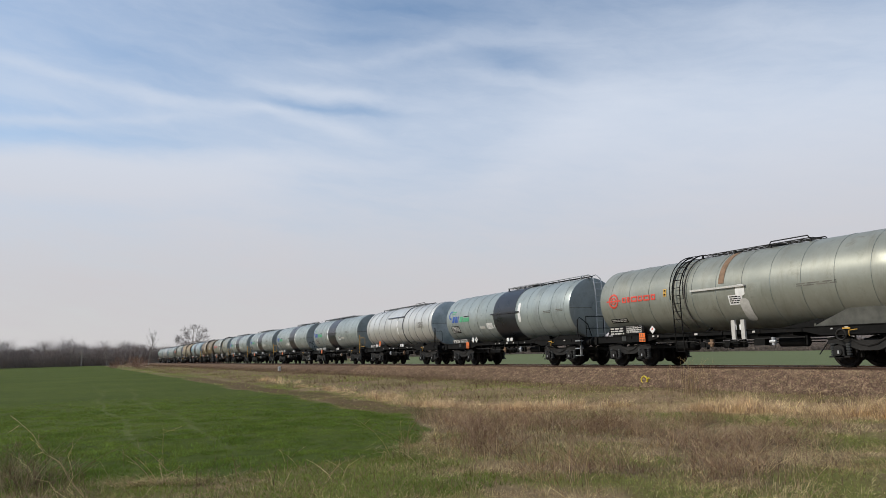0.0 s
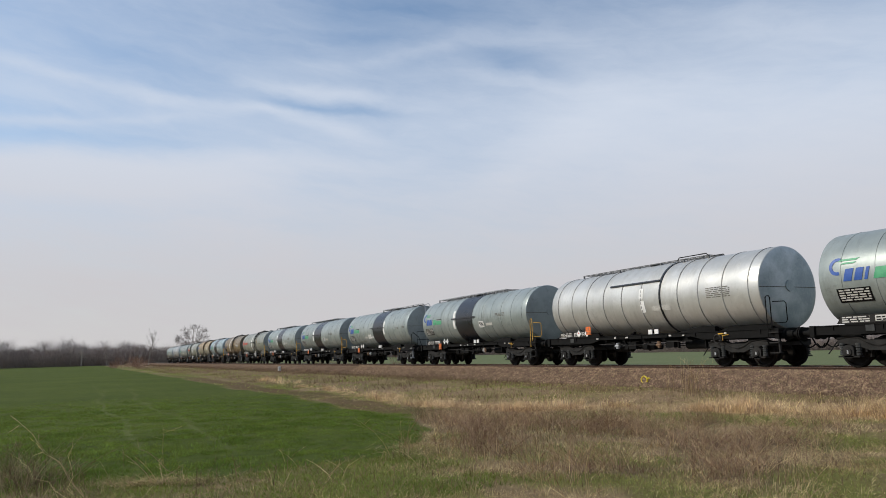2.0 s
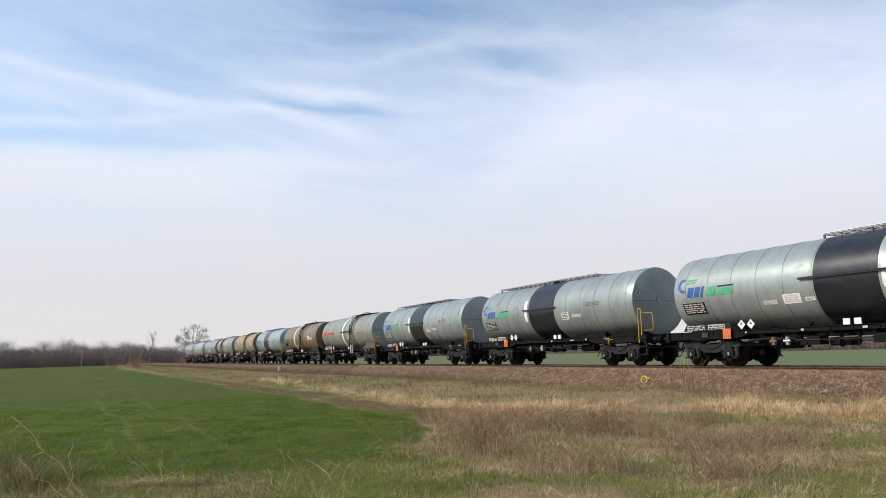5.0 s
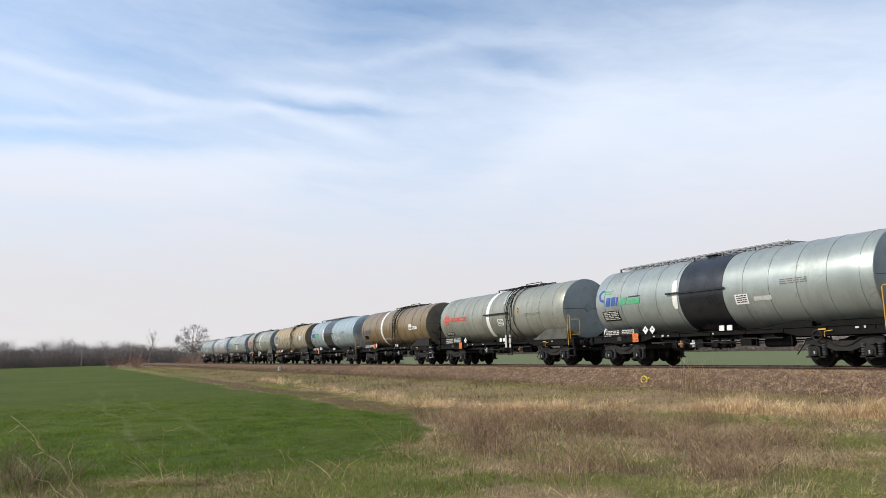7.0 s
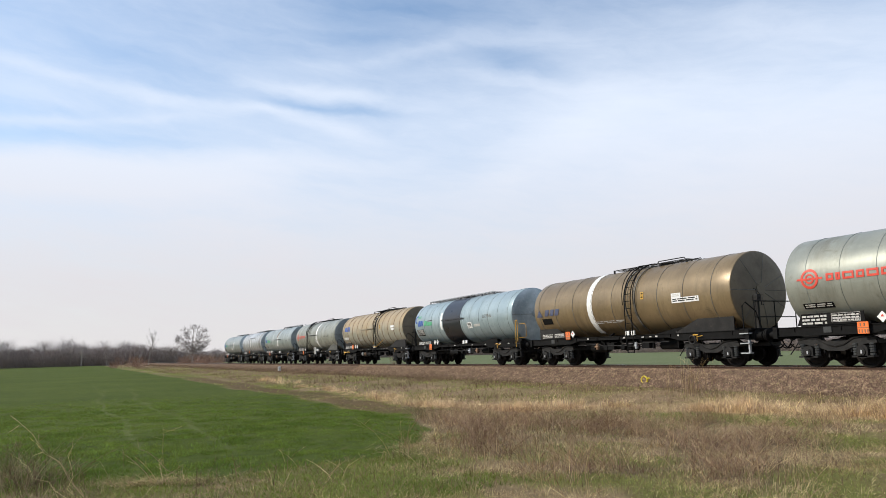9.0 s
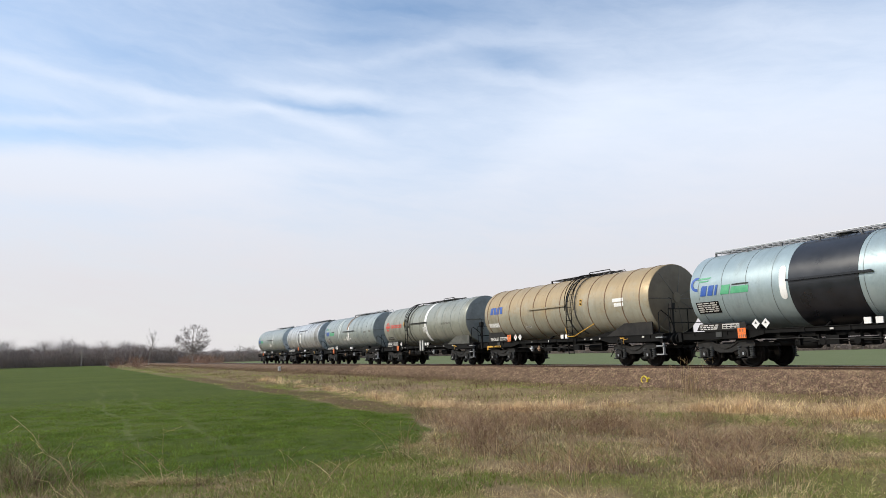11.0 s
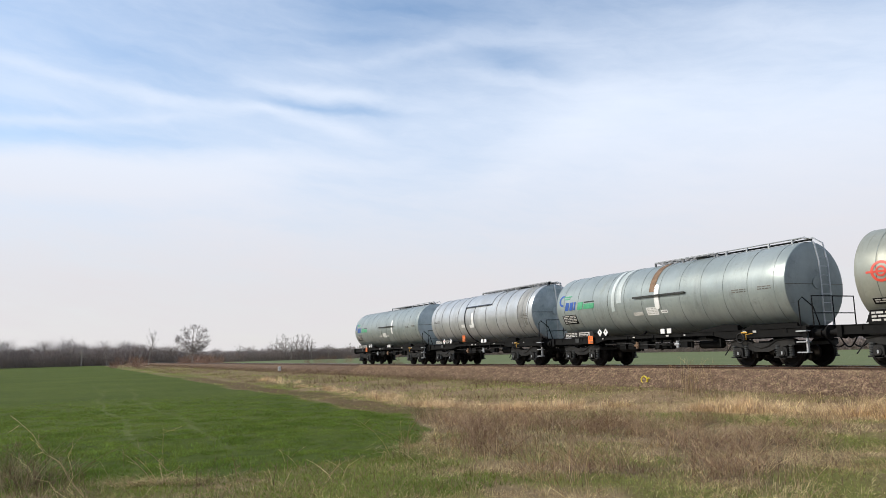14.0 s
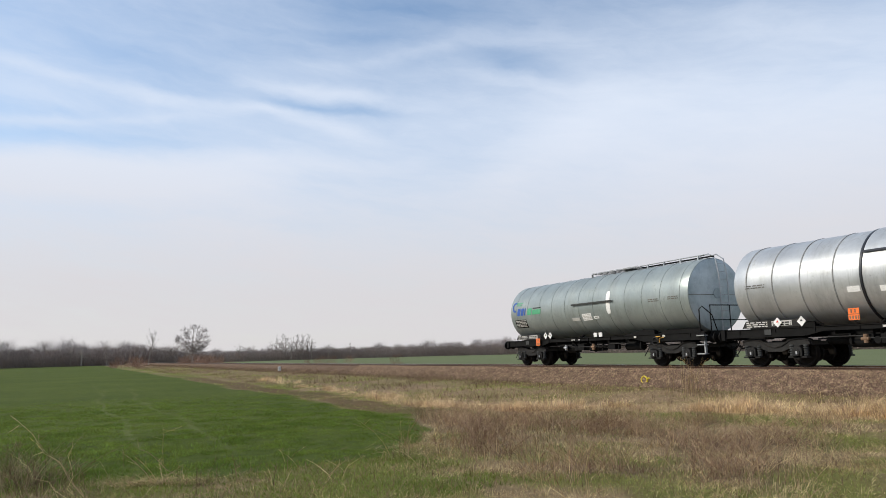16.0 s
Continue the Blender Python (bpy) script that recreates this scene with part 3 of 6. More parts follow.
def build_ground():
    ax = np.concatenate([-np.geomspace(4000, 46, 46), np.arange(-45, -19, 0.3), np.arange(-19, -4, 0.15), np.arange(-4, 14.01, 0.3), np.geomspace(15, 4000, 30)])
    ay = np.concatenate([-np.geomspace(4000, 36, 34), np.arange(-35, -22, 0.3), np.arange(-22, -18, 0.1), np.arange(-18, -2.99, 0.15), np.arange(-2, 12, 1.0), np.geomspace(12.5, 4000, 40)])
    gx, gy = np.meshgrid(ax, ay)
    gz = ground_z(gx, gy)
    nx, ny = len(ax), len(ay)
    me = bpy.data.meshes.new("ground")
    v = np.stack([gx, gy, gz], -1).reshape(-1, 3)
    i = (np.arange(ny - 1)[:, None] * nx + np.arange(nx - 1)[None, :]).ravel()
    q = np.stack([i, i + 1, i + nx + 1, i + nx], -1).astype(np.int32)
    me.vertices.add(len(v))
    me.vertices.foreach_set("co", v.astype(np.float32).ravel())
    me.loops.add(q.size)
    me.loops.foreach_set("vertex_index", q.ravel())
    me.polygons.add(len(q))
    me.polygons.foreach_set("loop_start", np.arange(0, q.size, 4, dtype=np.int32))
    me.polygons.foreach_set("use_smooth", np.ones(len(q), dtype=bool))
    me.update(calc_edges=True)
    x, y = v[:, 0], v[:, 1]
    wav = 0.35 * np.sin(x * 0.31) + 0.2 * np.sin(x * 0.9 + 1)
    crop = (1 - smooth(y, -13.6 + wav, -12.9 + wav)) * (1 - smooth(x, field_edge(y) - 0.35 + ragged(x, y), field_edge(y) + 0.25 + ragged(x, y)))
    crop = np.maximum(crop, smooth(y, 7, 9))
    front = straw_front(x)
    straw = smooth(y, front - 0.3, front + 0.3) * (1 - 0.75 * smooth(y, front + 1.6, front + 3.0)) * (1 - smooth(y, -3.4, -3.0))
    straw = np.clip(straw * (0.6 + 0.6 * mottle(x, y, 2.0, 9)), 0, 1)
    straw = straw * (1 - 0.85 * smooth(-x, 21, 40))
    weeds = np.maximum(thicket(x, y), 0.7 * smooth(y, front + 1.3, front + 2.3) * (1 - lush(x, y)) * (1 - smooth(y, 3.0, 6.0)))
    weeds = np.maximum(weeds, 0.65 * smooth(-x, 24, 38) * smooth(y, -11.0, -9.5) * (1 - lush(x, y)) * (1 - smooth(y, 3.0, 6.0)))
    green = lush(x, y)
    # where the crop behind the line takes its painted haze
    crop_haze = smooth(y, 7, 9)
    mud = smooth(y, -13.3 + wav, -12.9 + wav) * (1 - smooth(y, -11.4 + wav, -10.6 + wav)) * (1 - smooth(x, -22, -16)) * smooth(x, -110, -60)
    tram = (1 - crop) * 0
    for yc in (-20.75, -19.15):
        yw = yc + 0.22 * np.sin(x * 0.22) + 0.1 * np.sin(x * 0.7)
        tram = np.maximum(tram, np.exp(-((y - yw) / 0.085) ** 2) * smooth(-x, 14, 17) * (1 - smooth(-x, 40, 75)))
    for name, a in (("crop", crop), ("straw", straw), ("mud", mud), ("tram", tram), ("weeds", weeds), ("green", green), ("crop_haze", crop_haze)):
        me.attributes.new(name, "FLOAT", "POINT").data.foreach_set("value", np.ascontiguousarray(a, dtype=np.float32))
    me.materials.append(M["ground"])
    return tagged(new("ground", me), "flat farmland with green crop and a dead-grass verge", "ground", kind="structure")


ground = build_ground()

# ---- railway line ----
TRACK0, TRACK1 = -460.0, 60.0


def build_track():
    prof = [(-3.35, -0.90), (-3.15, -0.74), (-2.10, -0.165), (-1.85, -0.095), (-1.50, -0.105), (-1.32, -0.19), (1.45, -0.20), (1.95, -0.235), (3.15, -0.76), (3.35, -0.90)]
    g = Geo()
    xs = list(np.arange(TRACK0, -60, 8.0)) + list(np.arange(-60, 20, 0.5)) + [20, 40, TRACK1]
    fine = []
    for (y0, z0), (y1, z1) in zip(prof, prof[1:]):
        k = max(1, round(math.hypot(y1 - y0, z1 - z0) / 0.3))
        fine += [(y0 + (y1 - y0) * j / k, z0 + (z1 - z0) * j / k) for j in range(k)]
    fine.append(prof[-1])
    k = len(fine)
    rng = np.random.RandomState(5)
    for x in xs:
        jig = rng.uniform(-1, 1, (k, 2)) * 0.022
        g.v += [(x, y + a, z + (b if abs(y) > 1.5 else min(b, 0) * 0.4)) for (y, z), (a, b) in zip(fine, jig)]
    for i in range(len(xs) - 1):
        g.f += [(i * k + j, i * k + j + 1, (i + 1) * k + j + 1, (i + 1) * k + j) for j in range(k - 1)]
    bed = tagged(new("ballast_bed", g.mesh("ballast_bed", M["ballast"], 180)), "raised bed of brown ballast stone under the track", "ballast", kind="structure")
    # two rails, each with foot, web, head and a worn running surface
    for y in (-0.7535, 0.7535):
        ring = [(-0.07, -0.172), (0.07, -0.172), (0.07, -0.160), (0.012, -0.145), (0.010, -0.05), (0.036, -0.038), (0.036, -0.006),
                (-0.036, -0.006), (-0.036, -0.038), (-0.010, -0.05), (-0.012, -0.145), (-0.07, -0.160)]
        g = Geo().extrude_x([(y + a, b) for a, b in ring], TRACK0, TRACK1)
        rail = tagged(new("rail", g.mesh("rail", M["rail"])), "rusty steel rail with a polished head", "rail", "rails of the track", "structure")
        part("running_surface", Geo().extrude_x([(y - 0.03, -0.0055), (y + 0.03, -0.0055), (y + 0.024, 0.0), (y - 0.024, 0.0)], TRACK0, TRACK1), M["rail_top"], rail)
    # sleepers
    one = Geo().box(-0.13, 0.13, -1.3, 1.3, -0.29, -0.176).box(-0.09, 0.09, -0.86, -0.64, -0.176, -0.160).box(-0.09, 0.09, 0.64, 0.86, -0.176, -0.160).mesh("sleeper", M["sleeper"])
    for i in range(110):
        ob = new("sleeper", one)
        ob.parent = bed
        ob.location = (-58 + i * 0.6, 0, 0.0)
    far = Geo()
    for i in range(640):
        x = -58.6 - i * 0.6
        far.box(x - 0.13, x + 0.13, -1.3, 1.3, -0.29, -0.176)
    tagged(part("far_sleepers", far.mesh("far_sleepers", M["sleeper"]), None, bed), kind="stuff")
    # loose stones on the shoulder facing the field and along the rails
    rng = np.random.RandomState(11)
    n = 84000
    x = 4 - 60 * rng.rand(n) ** 1.2
    y = rng.uniform(-3.1, -0.85, n)
    z = np.interp(y, [p[0] for p in prof], [p[1] for p in prof]) + rng.uniform(0.0, 0.035, n)
    z = np.where(y > -1.5, z - 0.01, z)
    base = np.array([(1, 0, -0.5), (-1, 0, -0.5), (0, 1, -0.5), (0, -1, -0.5), (0, 0, 1)], float)
    tri = np.array([(0, 2, 4), (2, 1, 4), (1, 3, 4), (3, 0, 4)])
    size = rng.uniform(0.018, 0.042, n)
    pts = base[None] * rng.uniform(0.6, 1.25, (n, 5, 1)) + rng.uniform(-0.25, 0.25, (n, 5, 3))
    ang = rng.uniform(0, 6.28, n)
    c, s = np.cos(ang), np.sin(ang)
    px = pts[..., 0] * c[:, None] - pts[..., 1] * s[:, None]
    py = pts[..., 0] * s[:, None] + pts[..., 1] * c[:, None]
    pts = np.stack([px, py, pts[..., 2] * 0.8], -1) * size[:, None, None] + np.stack([x, y, z], -1)[:, None]
    me = bpy.data.meshes.new("ballast_stones")
    v = pts.reshape(-1, 3)
    f = (tri[None] + (np.arange(n) * 5)[:, None, None]).reshape(-1).astype(np.int32)
    me.vertices.add(len(v))
    me.vertices.foreach_set("co", v.astype(np.float32).ravel())
    me.loops.add(len(f))
    me.loops.foreach_set("vertex_index", f)
    me.polygons.add(len(f) // 3)
    me.polygons.foreach_set("loop_start", np.arange(0, len(f), 3, dtype=np.int32))
    me.update(calc_edges=True)
    me.materials.append(M["stones"])
    tagged(new("ballast_stones", me), "loose brown ballast stones on the track shoulder", "stones", kind="stuff")


build_track()

# ---- tank wagons ----
TR, TZ = 1.43, 2.68          # radius and axis height of every tank
KEPT = {}


def shared(key, make, material):
    if key not in KEPT:
        KEPT[key] = make().mesh(key.split("|")[0], material)
    return KEPT[key]


def bogie_side():
    g = Geo()
    for sgn in (-1, 1):
        y0, y1 = (-1.06, -0.92) if sgn < 0 else (0.92, 1.06)
        ring = [(-1.32, 0.72), (-1.30, 0.84), (-0.95, 0.90), (-0.62, 0.86), (-0.30, 0.80), (0.30, 0.80), (0.62, 0.86), (0.95, 0.90), (1.30, 0.84), (1.32, 0.72),
                (1.02, 0.70), (0.55, 0.60), (0.28, 0.50), (-0.28, 0.50), (-0.55, 0.60), (-1.02, 0.70)]
        g.extrude_y(ring, y0, y1)
        # raised flange that follows the drop of the frame
        top = [(-1.3, 0.86), (-0.95, 0.92), (-0.6, 0.88), (-0.28, 0.70), (0.0, 0.64), (0.28, 0.70), (0.6, 0.88), (0.95, 0.92), (1.3, 0.86)]
        g.tube([(x, (y0 + y1) / 2 + sgn * 0.07, z) for x, z in top], 0.035, 6)
    g.box(-0.22, 0.22, -0.95, 0.95, 0.52, 0.86, 0.05)
    g.box(-1.34, -1.24, -1.0, 1.0, 0.70, 0.82).box(1.24, 1.34, -1.0, 1.0, 0.70, 0.82)
    g.tube([(0, 0, 0.8), (0, 0, 1.0)], 0.30, 14)
    g.tube([(-1.75, -0.9, 0.40), (-1.40, -0.9, 0.80)], 0.02, 5)
    for x in (-0.45, 0.45):
        g.tube([(x, -0.98, 0.45), (x, -0.98, 0.95)], 0.03, 5)
        g.box(x * 1.05 - 0.07, x * 1.05 + 0.07, -0.82, -0.70, 0.30, 0.66)
        g.box(x * 1.05 - 0.07, x * 1.05 + 0.07, 0.70, 0.82, 0.30, 0.66)
    return g


def axle_box(sgn):
    g = Geo()
    y = -1.10 * sgn
    yi, yo = sorted((y + 0.16 * sgn, y - 0.06 * sgn))
    g.extrude_y([(-0.17, 0.34), (-0.10, 0.28), (0.10, 0.28), (0.17, 0.34), (0.17, 0.58), (0.10, 0.66), (-0.10, 0.66), (-0.17, 0.58)], yi, yo)
    g.extrude_y([(-0.34, 0.30), (0.34, 0.30), (0.34, 0.35), (-0.34, 0.35)], yi, yo)
    g.lathe_y([(y - 0.06 * sgn, 0.0), (y - 0.06 * sgn, 0.115), (y - 0.09 * sgn, 0.105), (y - 0.095 * sgn, 0.0)], 14, 0, 0.46)
    return g


def spring():
    g = Geo()
    prof = []
    for j in range(5):
        z = 0.37 + j * 0.075
        prof += [(z - 0.012, 0.055), (z, 0.085), (z + 0.042, 0.085), (z + 0.054, 0.055)]
    g.lathe_x([(z, r) for z, r in prof], 10)
    g.v = [(-vz, vy, vx) for vx, vy, vz in g.v]
    return g


def wheelset():
    g = Geo()
    for s in (-1, 1):
        g.lathe_y([(s * 0.70, 0.0), (s * 0.66, 0.13), (s * 0.70, 0.16), (s * 0.735, 0.36), (s * 0.70, 0.385), (s * 0.685, 0.455), (s * 0.695, 0.490), (s * 0.715, 0.489),
                   (s * 0.728, 0.463), (s * 0.83, 0.457), (s * 0.83, 0.40), (s * 0.785, 0.375), (s * 0.775, 0.17), (s * 0.86, 0.13), (s * 0.86, 0.0)], 32)
    g.tube([(0, -1.08, 0), (0, 1.08, 0)], 0.085, 10)
    # two brake discs, which show the turning
    for s in (-0.28, 0.28):
        g.lathe_y([(s - 0.05, 0.09), (s - 0.05, 0.30), (s + 0.05, 0.30), (s + 0.05, 0.09)], 20)
    return g


def tread_ring(s):
    return Geo().lathe_y([(s * 0.8305, 0.445), (s * 0.8335, 0.428), (s * 0.8335, 0.405), (s * 0.8305, 0.402)], 32)


def add_bogie(root, x):
    b = part("bogie", shared("bogie", bogie_side, M["frame_grey"]), None, root, "black steel two-axle bogie", pose(x, 0, 0))
    sets = []
    for dx in (-0.9, 0.9):
        w = part("wheelset", shared("wheelset", wheelset, M["wheel"]), None, b, "", pose(dx, 0, 0.46))
        sets.append(w)
        for s in (1, -1):
            part("axle_box", shared("axle_box|%d" % s, lambda: axle_box(s), M["frame_grey"]), None, b, "", pose(dx, 0, 0))
            for e in (-0.26, 0.26):
                part("coil_spring", shared("coil_spring", spring, M["saddle_grey"]), None, b, "", pose(dx + e, -1.04 * s, 0))
        part("axle_cap", shared("axle_cap", lambda: Geo().box(-0.025, 0.025, -1.205, -1.195, 0.41, 0.51), M["steel"]), None, b, "", pose(dx, 0, 0))
    return sets


def tank_shell(L, start):
    p = [(start + 0.02, TR - 0.035), (start + 0.032, TR - 0.010), (start + 0.06, TR), (L - 0.06, TR), (L - 0.032, TR - 0.010), (L - 0.02, TR - 0.035)]
    n = int(L / 0.7)
    body = [(start + 0.12 + (L - start - 0.24) * j / n, TR) for j in range(1, n)]
    return Geo().lathe_x(p[:3] + body + p[3:], 56, 0, TZ)


def tank_end(L, right, start=0.0):
    pr = [(0.0, 0.0), (0.004, 0.30), (0.016, 0.75), (0.035, 0.78 * TR), (0.055, 0.91 * TR), (0.08, TR - 0.035)]
    if right:
        return Geo().lathe_x([(L - 0.02 + 0.08 - d, r) for d, r in pr], 56, 0, TZ)
    return Geo().lathe_x([(start + 0.02 - 0.08 + d, r) for d, r in pr], 56, 0, TZ)


def ring_band(x0, x1, lift=0.010, a0=0.0, a1=360.0, sides=56):
    r = TR + lift
    return Geo().lathe_x([(x0, TR - 0.01), (x0 + 0.004, r), (x1 - 0.004, r), (x1, TR - 0.01)], sides, 0, TZ, a0, a1)


def underframe(L):
    g = Geo()
    a, b = -0.42, L + 0.42
    for y in (-1.18, 1.08):
        web = [(a, 0.99), (2.9, 0.99), (3.5, 1.12), (L - 3.5, 1.12), (L - 2.9, 0.99), (b, 0.99), (b, 1.262), (a, 1.262)]
        g.extrude_y(web, y, y + 0.05)
        g.box(a, b, y - 0.03, y + 0.14, 1.25, 1.272)
        for x0, x1 in ((a, 2.9), (L - 2.9, b)):
            g.box(x0, x1, y - 0.03, y + 0.14, 0.985, 1.005)
        for k in range(9):
            x = 0.3 + (L - 0.6) * k / 8
            g.box(x - 0.015, x + 0.015, y - 0.03, y, 1.12, 1.25)
    g.box(a - 0.06, a + 0.10, -1.25, 1.25, 0.92, 1.28).box(b - 0.10, b + 0.06, -1.25, 1.25, 0.92, 1.28)
    g.box(a, b, -0.25, 0.25, 0.95, 1.25)
    for x in (1.6, L - 1.6):
        g.box(x - 0.35, x + 0.35, -1.15, 1.15, 0.97, 1.24)
    for k in range(1, 6):
        x = 2.6 + (L - 5.2) * k / 6
        g.box(x - 0.06, x + 0.06, -1.1, 1.1, 1.02, 1.22)
    return g


def saddle(L, x0, x1, slant, y_out=1.10):
    """Cradle between the frame and the tank over a bogie."""
    g = Geo()
    for y in (-y_out, y_out - 0.06):
        z_top = TZ - math.sqrt(TR ** 2 - (y_out - 0.03) ** 2) + 0.06
        g.extrude_y([(x0, 1.26), (x1, 1.26), (x1 - slant * (0.9 if slant > 0 else 0.0), z_top), (x0 - slant * (1.3 if slant < 0 else 0.0), z_top)], y, y + 0.06)
    for x in (x0 + 0.05, (x0 + x1) / 2, x1 - 0.05):
        g.box(x - 0.03, x + 0.03, -y_out + 0.05, y_out - 0.05, 1.25, 1.36)
    return g


def buffers(x, way):
    g = Geo()
    for y in (0.0,):
        g.lathe_x([(x, 0.0), (x, 0.20), (x + way * 0.05, 0.20), (x + way * 0.06, 0.125), (x + way * 0.30, 0.125), (x + way * 0.31, 0.085), (x + way * 0.50, 0.085),
                   (x + way * 0.51, 0.22), (x + way * 0.55, 0.215), (x + way * 0.565, 0.12), (x + way * 0.57, 0.0)], 18, y, 1.06)
    return g


def coupling(x, way):
    g = Geo()
    g.box(min(x, x + way * 0.22), max(x, x + way * 0.22), -0.05, 0.05, 0.98, 1.10)
    g.tube([(x + way * 0.2, 0.0, 1.0), (x + way * 0.34, 0.10, 0.92), (x + way * 0.48, 0.0, 0.98)], 0.025, 6)
    for y in (-0.35, 0.35):
        g.tube([(x + way * 0.56 * t, y * (1 - 0.35 * t), 0.95 - 1.1 * t + 0.88 * t * t) for t in (0, 0.1, 0.22, 0.35, 0.5, 0.65, 0.8, 0.9, 1.0)], 0.024, 6)
    return g


def brake_gear(L, kind):
    g = Geo()
    c = L / 2
    g.tube([(3.0, -0.75, 0.88), (L - 3.0, -0.75, 0.88)], 0.025, 5)
    g.tube([(3.2, -0.55, 0.80), (L - 3.2, -0.55, 0.80)], 0.02, 5)
    g.tube([(c - 1.5, -1.0, 0.80), (c + 1.2, -1.0, 0.80)], 0.02, 5)
    g.box(c - 0.9, c - 0.45, -1.12, -0.7, 0.70, 0.98).box(c - 0.2, c + 0.5, -1.0, -0.5, 0.66, 0.92, 0.06)
    g.box(c + 1.3, c + 1.75, -1.12, -0.8, 0.72, 0.96)
    g.tube([(c + 2.0, -0.6, 0.82), (c + 3.0, -0.6, 0.82)], 0.17, 14)
    g.tube([(c - 2.9, -0.6, 0.84), (c - 2.0, -0.6, 0.84)], 0.15, 14)
    for x in (c - 1.9, c - 1.2, c + 0.8, c + 1.9, c + 3.3):
        g.box(x - 0.03, x + 0.03, -1.05, -0.95, 0.70, 1.02)
    for x in (c - 1.0, c + 0.15):
        g.tube([(x, -0.9, 0.62), (x, -0.9, 1.25), (x, -0.55, 1.45)], 0.05, 8)
        g.lathe_y([(-1.14, 0), (-1.14, 0.11), (-1.02, 0.11), (-1.02, 0)], 12, x, 0.80)
    return g


def air_tank(x0, x1):
    return Geo().lathe_x([(x0, 0), (x0 + 0.05, 0.14), (x0 + 0.12, 0.19), (x1 - 0.12, 0.19), (x1 - 0.05, 0.14), (x1, 0)], 16, -0.78, 0.78)


def walkway(x0, x1, high=0.08, rail=True):
    """Grating along the top of the tank with its posts and edge rails."""
    g = Geo()
    zt = TZ + TR
    for y in (-0.42, -0.14, 0.14, 0.42):
        g.box(x0, x1, y - 0.02, y + 0.02, zt + high - 0.03, zt + high)
    n = max(2, int((x1 - x0) / 0.45))
    for j in range(n + 1):
        x = x0 + (x1 - x0) * j / n
        g.box(x - 0.012, x + 0.012, -0.42, 0.42, zt + high - 0.02, zt + high + 0.005)
    n = max(2, int((x1 - x0) / 1.3))
    for j in range(n + 1):
        x = x0 + (x1 - x0) * j / n
        for y in (-0.40, 0.40):
            g.box(x - 0.03, x + 0.03, y - 0.03, y + 0.03, TZ + math.sqrt(TR ** 2 - 0.16) - 0.03, zt + high)
    return g


def top_rail(x0, x1, y, high):
    zt = TZ + TR
    zb = zt + 0.05
    return Geo().tube([(x0, y, zb), (x0 + 0.08, y, zt + high), (x1 - 0.08, y, zt + high), (x1, y, zb)], 0.022, 5)


def dome_hatch(x):
    g = Geo()
    zt = TZ + TR
    g.tube([(x, 0, zt - 0.05), (x, 0, zt + 0.05)], 0.29, 18).tube([(x, 0, zt + 0.05), (x, 0, zt + 0.09)], 0.33, 18)
    return g


def end_ladder(L):
    """Ladder up the right-hand end of the tank."""
    g = Geo()
    x = L + 0.30
    pts = lambda y: [(x, y, 1.25), (x, y, 3.4), (x - 0.12, y, 4.05), (x - 0.45, y, TZ + TR + 0.16), (x - 0.9, y, TZ + TR + 0.12)]
    for y in (-0.10, 0.32):
        g.tube(pts(y), 0.026, 6)
    for j in range(9):
        z = 1.45 + j * 0.30
        xx = x if z < 3.4 else x - 0.12 * (z - 3.4) / 0.65
        g.tube([(xx, -0.10, z), (xx, 0.32, z)], 0.014, 5)
    return g


def end_rails(L):
    """Black handrails of the brakeman's end platform."""
    g = Geo()
    x = L + 0.40
    g.tube([(x - 0.15, -1.2, 1.25), (x - 0.15, -1.2, 2.10), (x - 0.05, -1.15, 2.22), (x + 0.02, -0.75, 1.9), (x + 0.05, -0.55, 1.3)], 0.022, 6)
    g.tube([(x + 0.1, -0.9, 1.25), (x + 0.1, -0.9, 2.25), (x + 0.1, 1.15, 2.25), (x + 0.1, 1.15, 1.25)], 0.022, 6)
    g.tube([(x + 0.1, -0.9, 1.70), (x + 0.1, 1.15, 1.70)], 0.018, 6)
    g.tube([(x + 0.1, 0.1, 1.25), (x + 0.1, 0.1, 2.25)], 0.018, 6)
    g.box(L + 0.05, L + 0.55, -1.2, 1.2, 1.27, 1.31)
    return g


def steps(L):
    g = Geo()
    x = L + 0.36
    for z in (0.45, 0.78, 1.12):
        g.box(x - 0.24, x + 0.14, -1.30, -1.10, z, z + 0.04)
    g.box(x + 0.06, x + 0.12, -1.24, -1.16, 0.47, 1.20)
    return g


def grab_hoop(x, top=2.35):
    g = Geo()
    g.tube([(x, -1.26, 0.95), (x, -1.26, top - 0.05), (x + 0.05, -1.26, top), (x + 0.14, -1.26, top), (x + 0.18, -1.26, top - 0.06), (x + 0.18, -1.26, 1.25)], 0.018, 6)
    g.tube([(x + 0.22, -1.2, top - 0.20), (x + 0.52, -1.0, top - 0.20), (x + 0.56, -0.97, top - 0.28), (x + 0.56, -0.97, top - 0.82), (x + 0.52, -1.0, top - 0.90), (x + 0.22, -1.2, top - 0.90)], 0.016, 6)
    return g


def on_tank(a, lift, x):
    a = radians(a)
    return (x, -(TR + lift) * math.sin(a), TZ + (TR + lift) * math.cos(a))


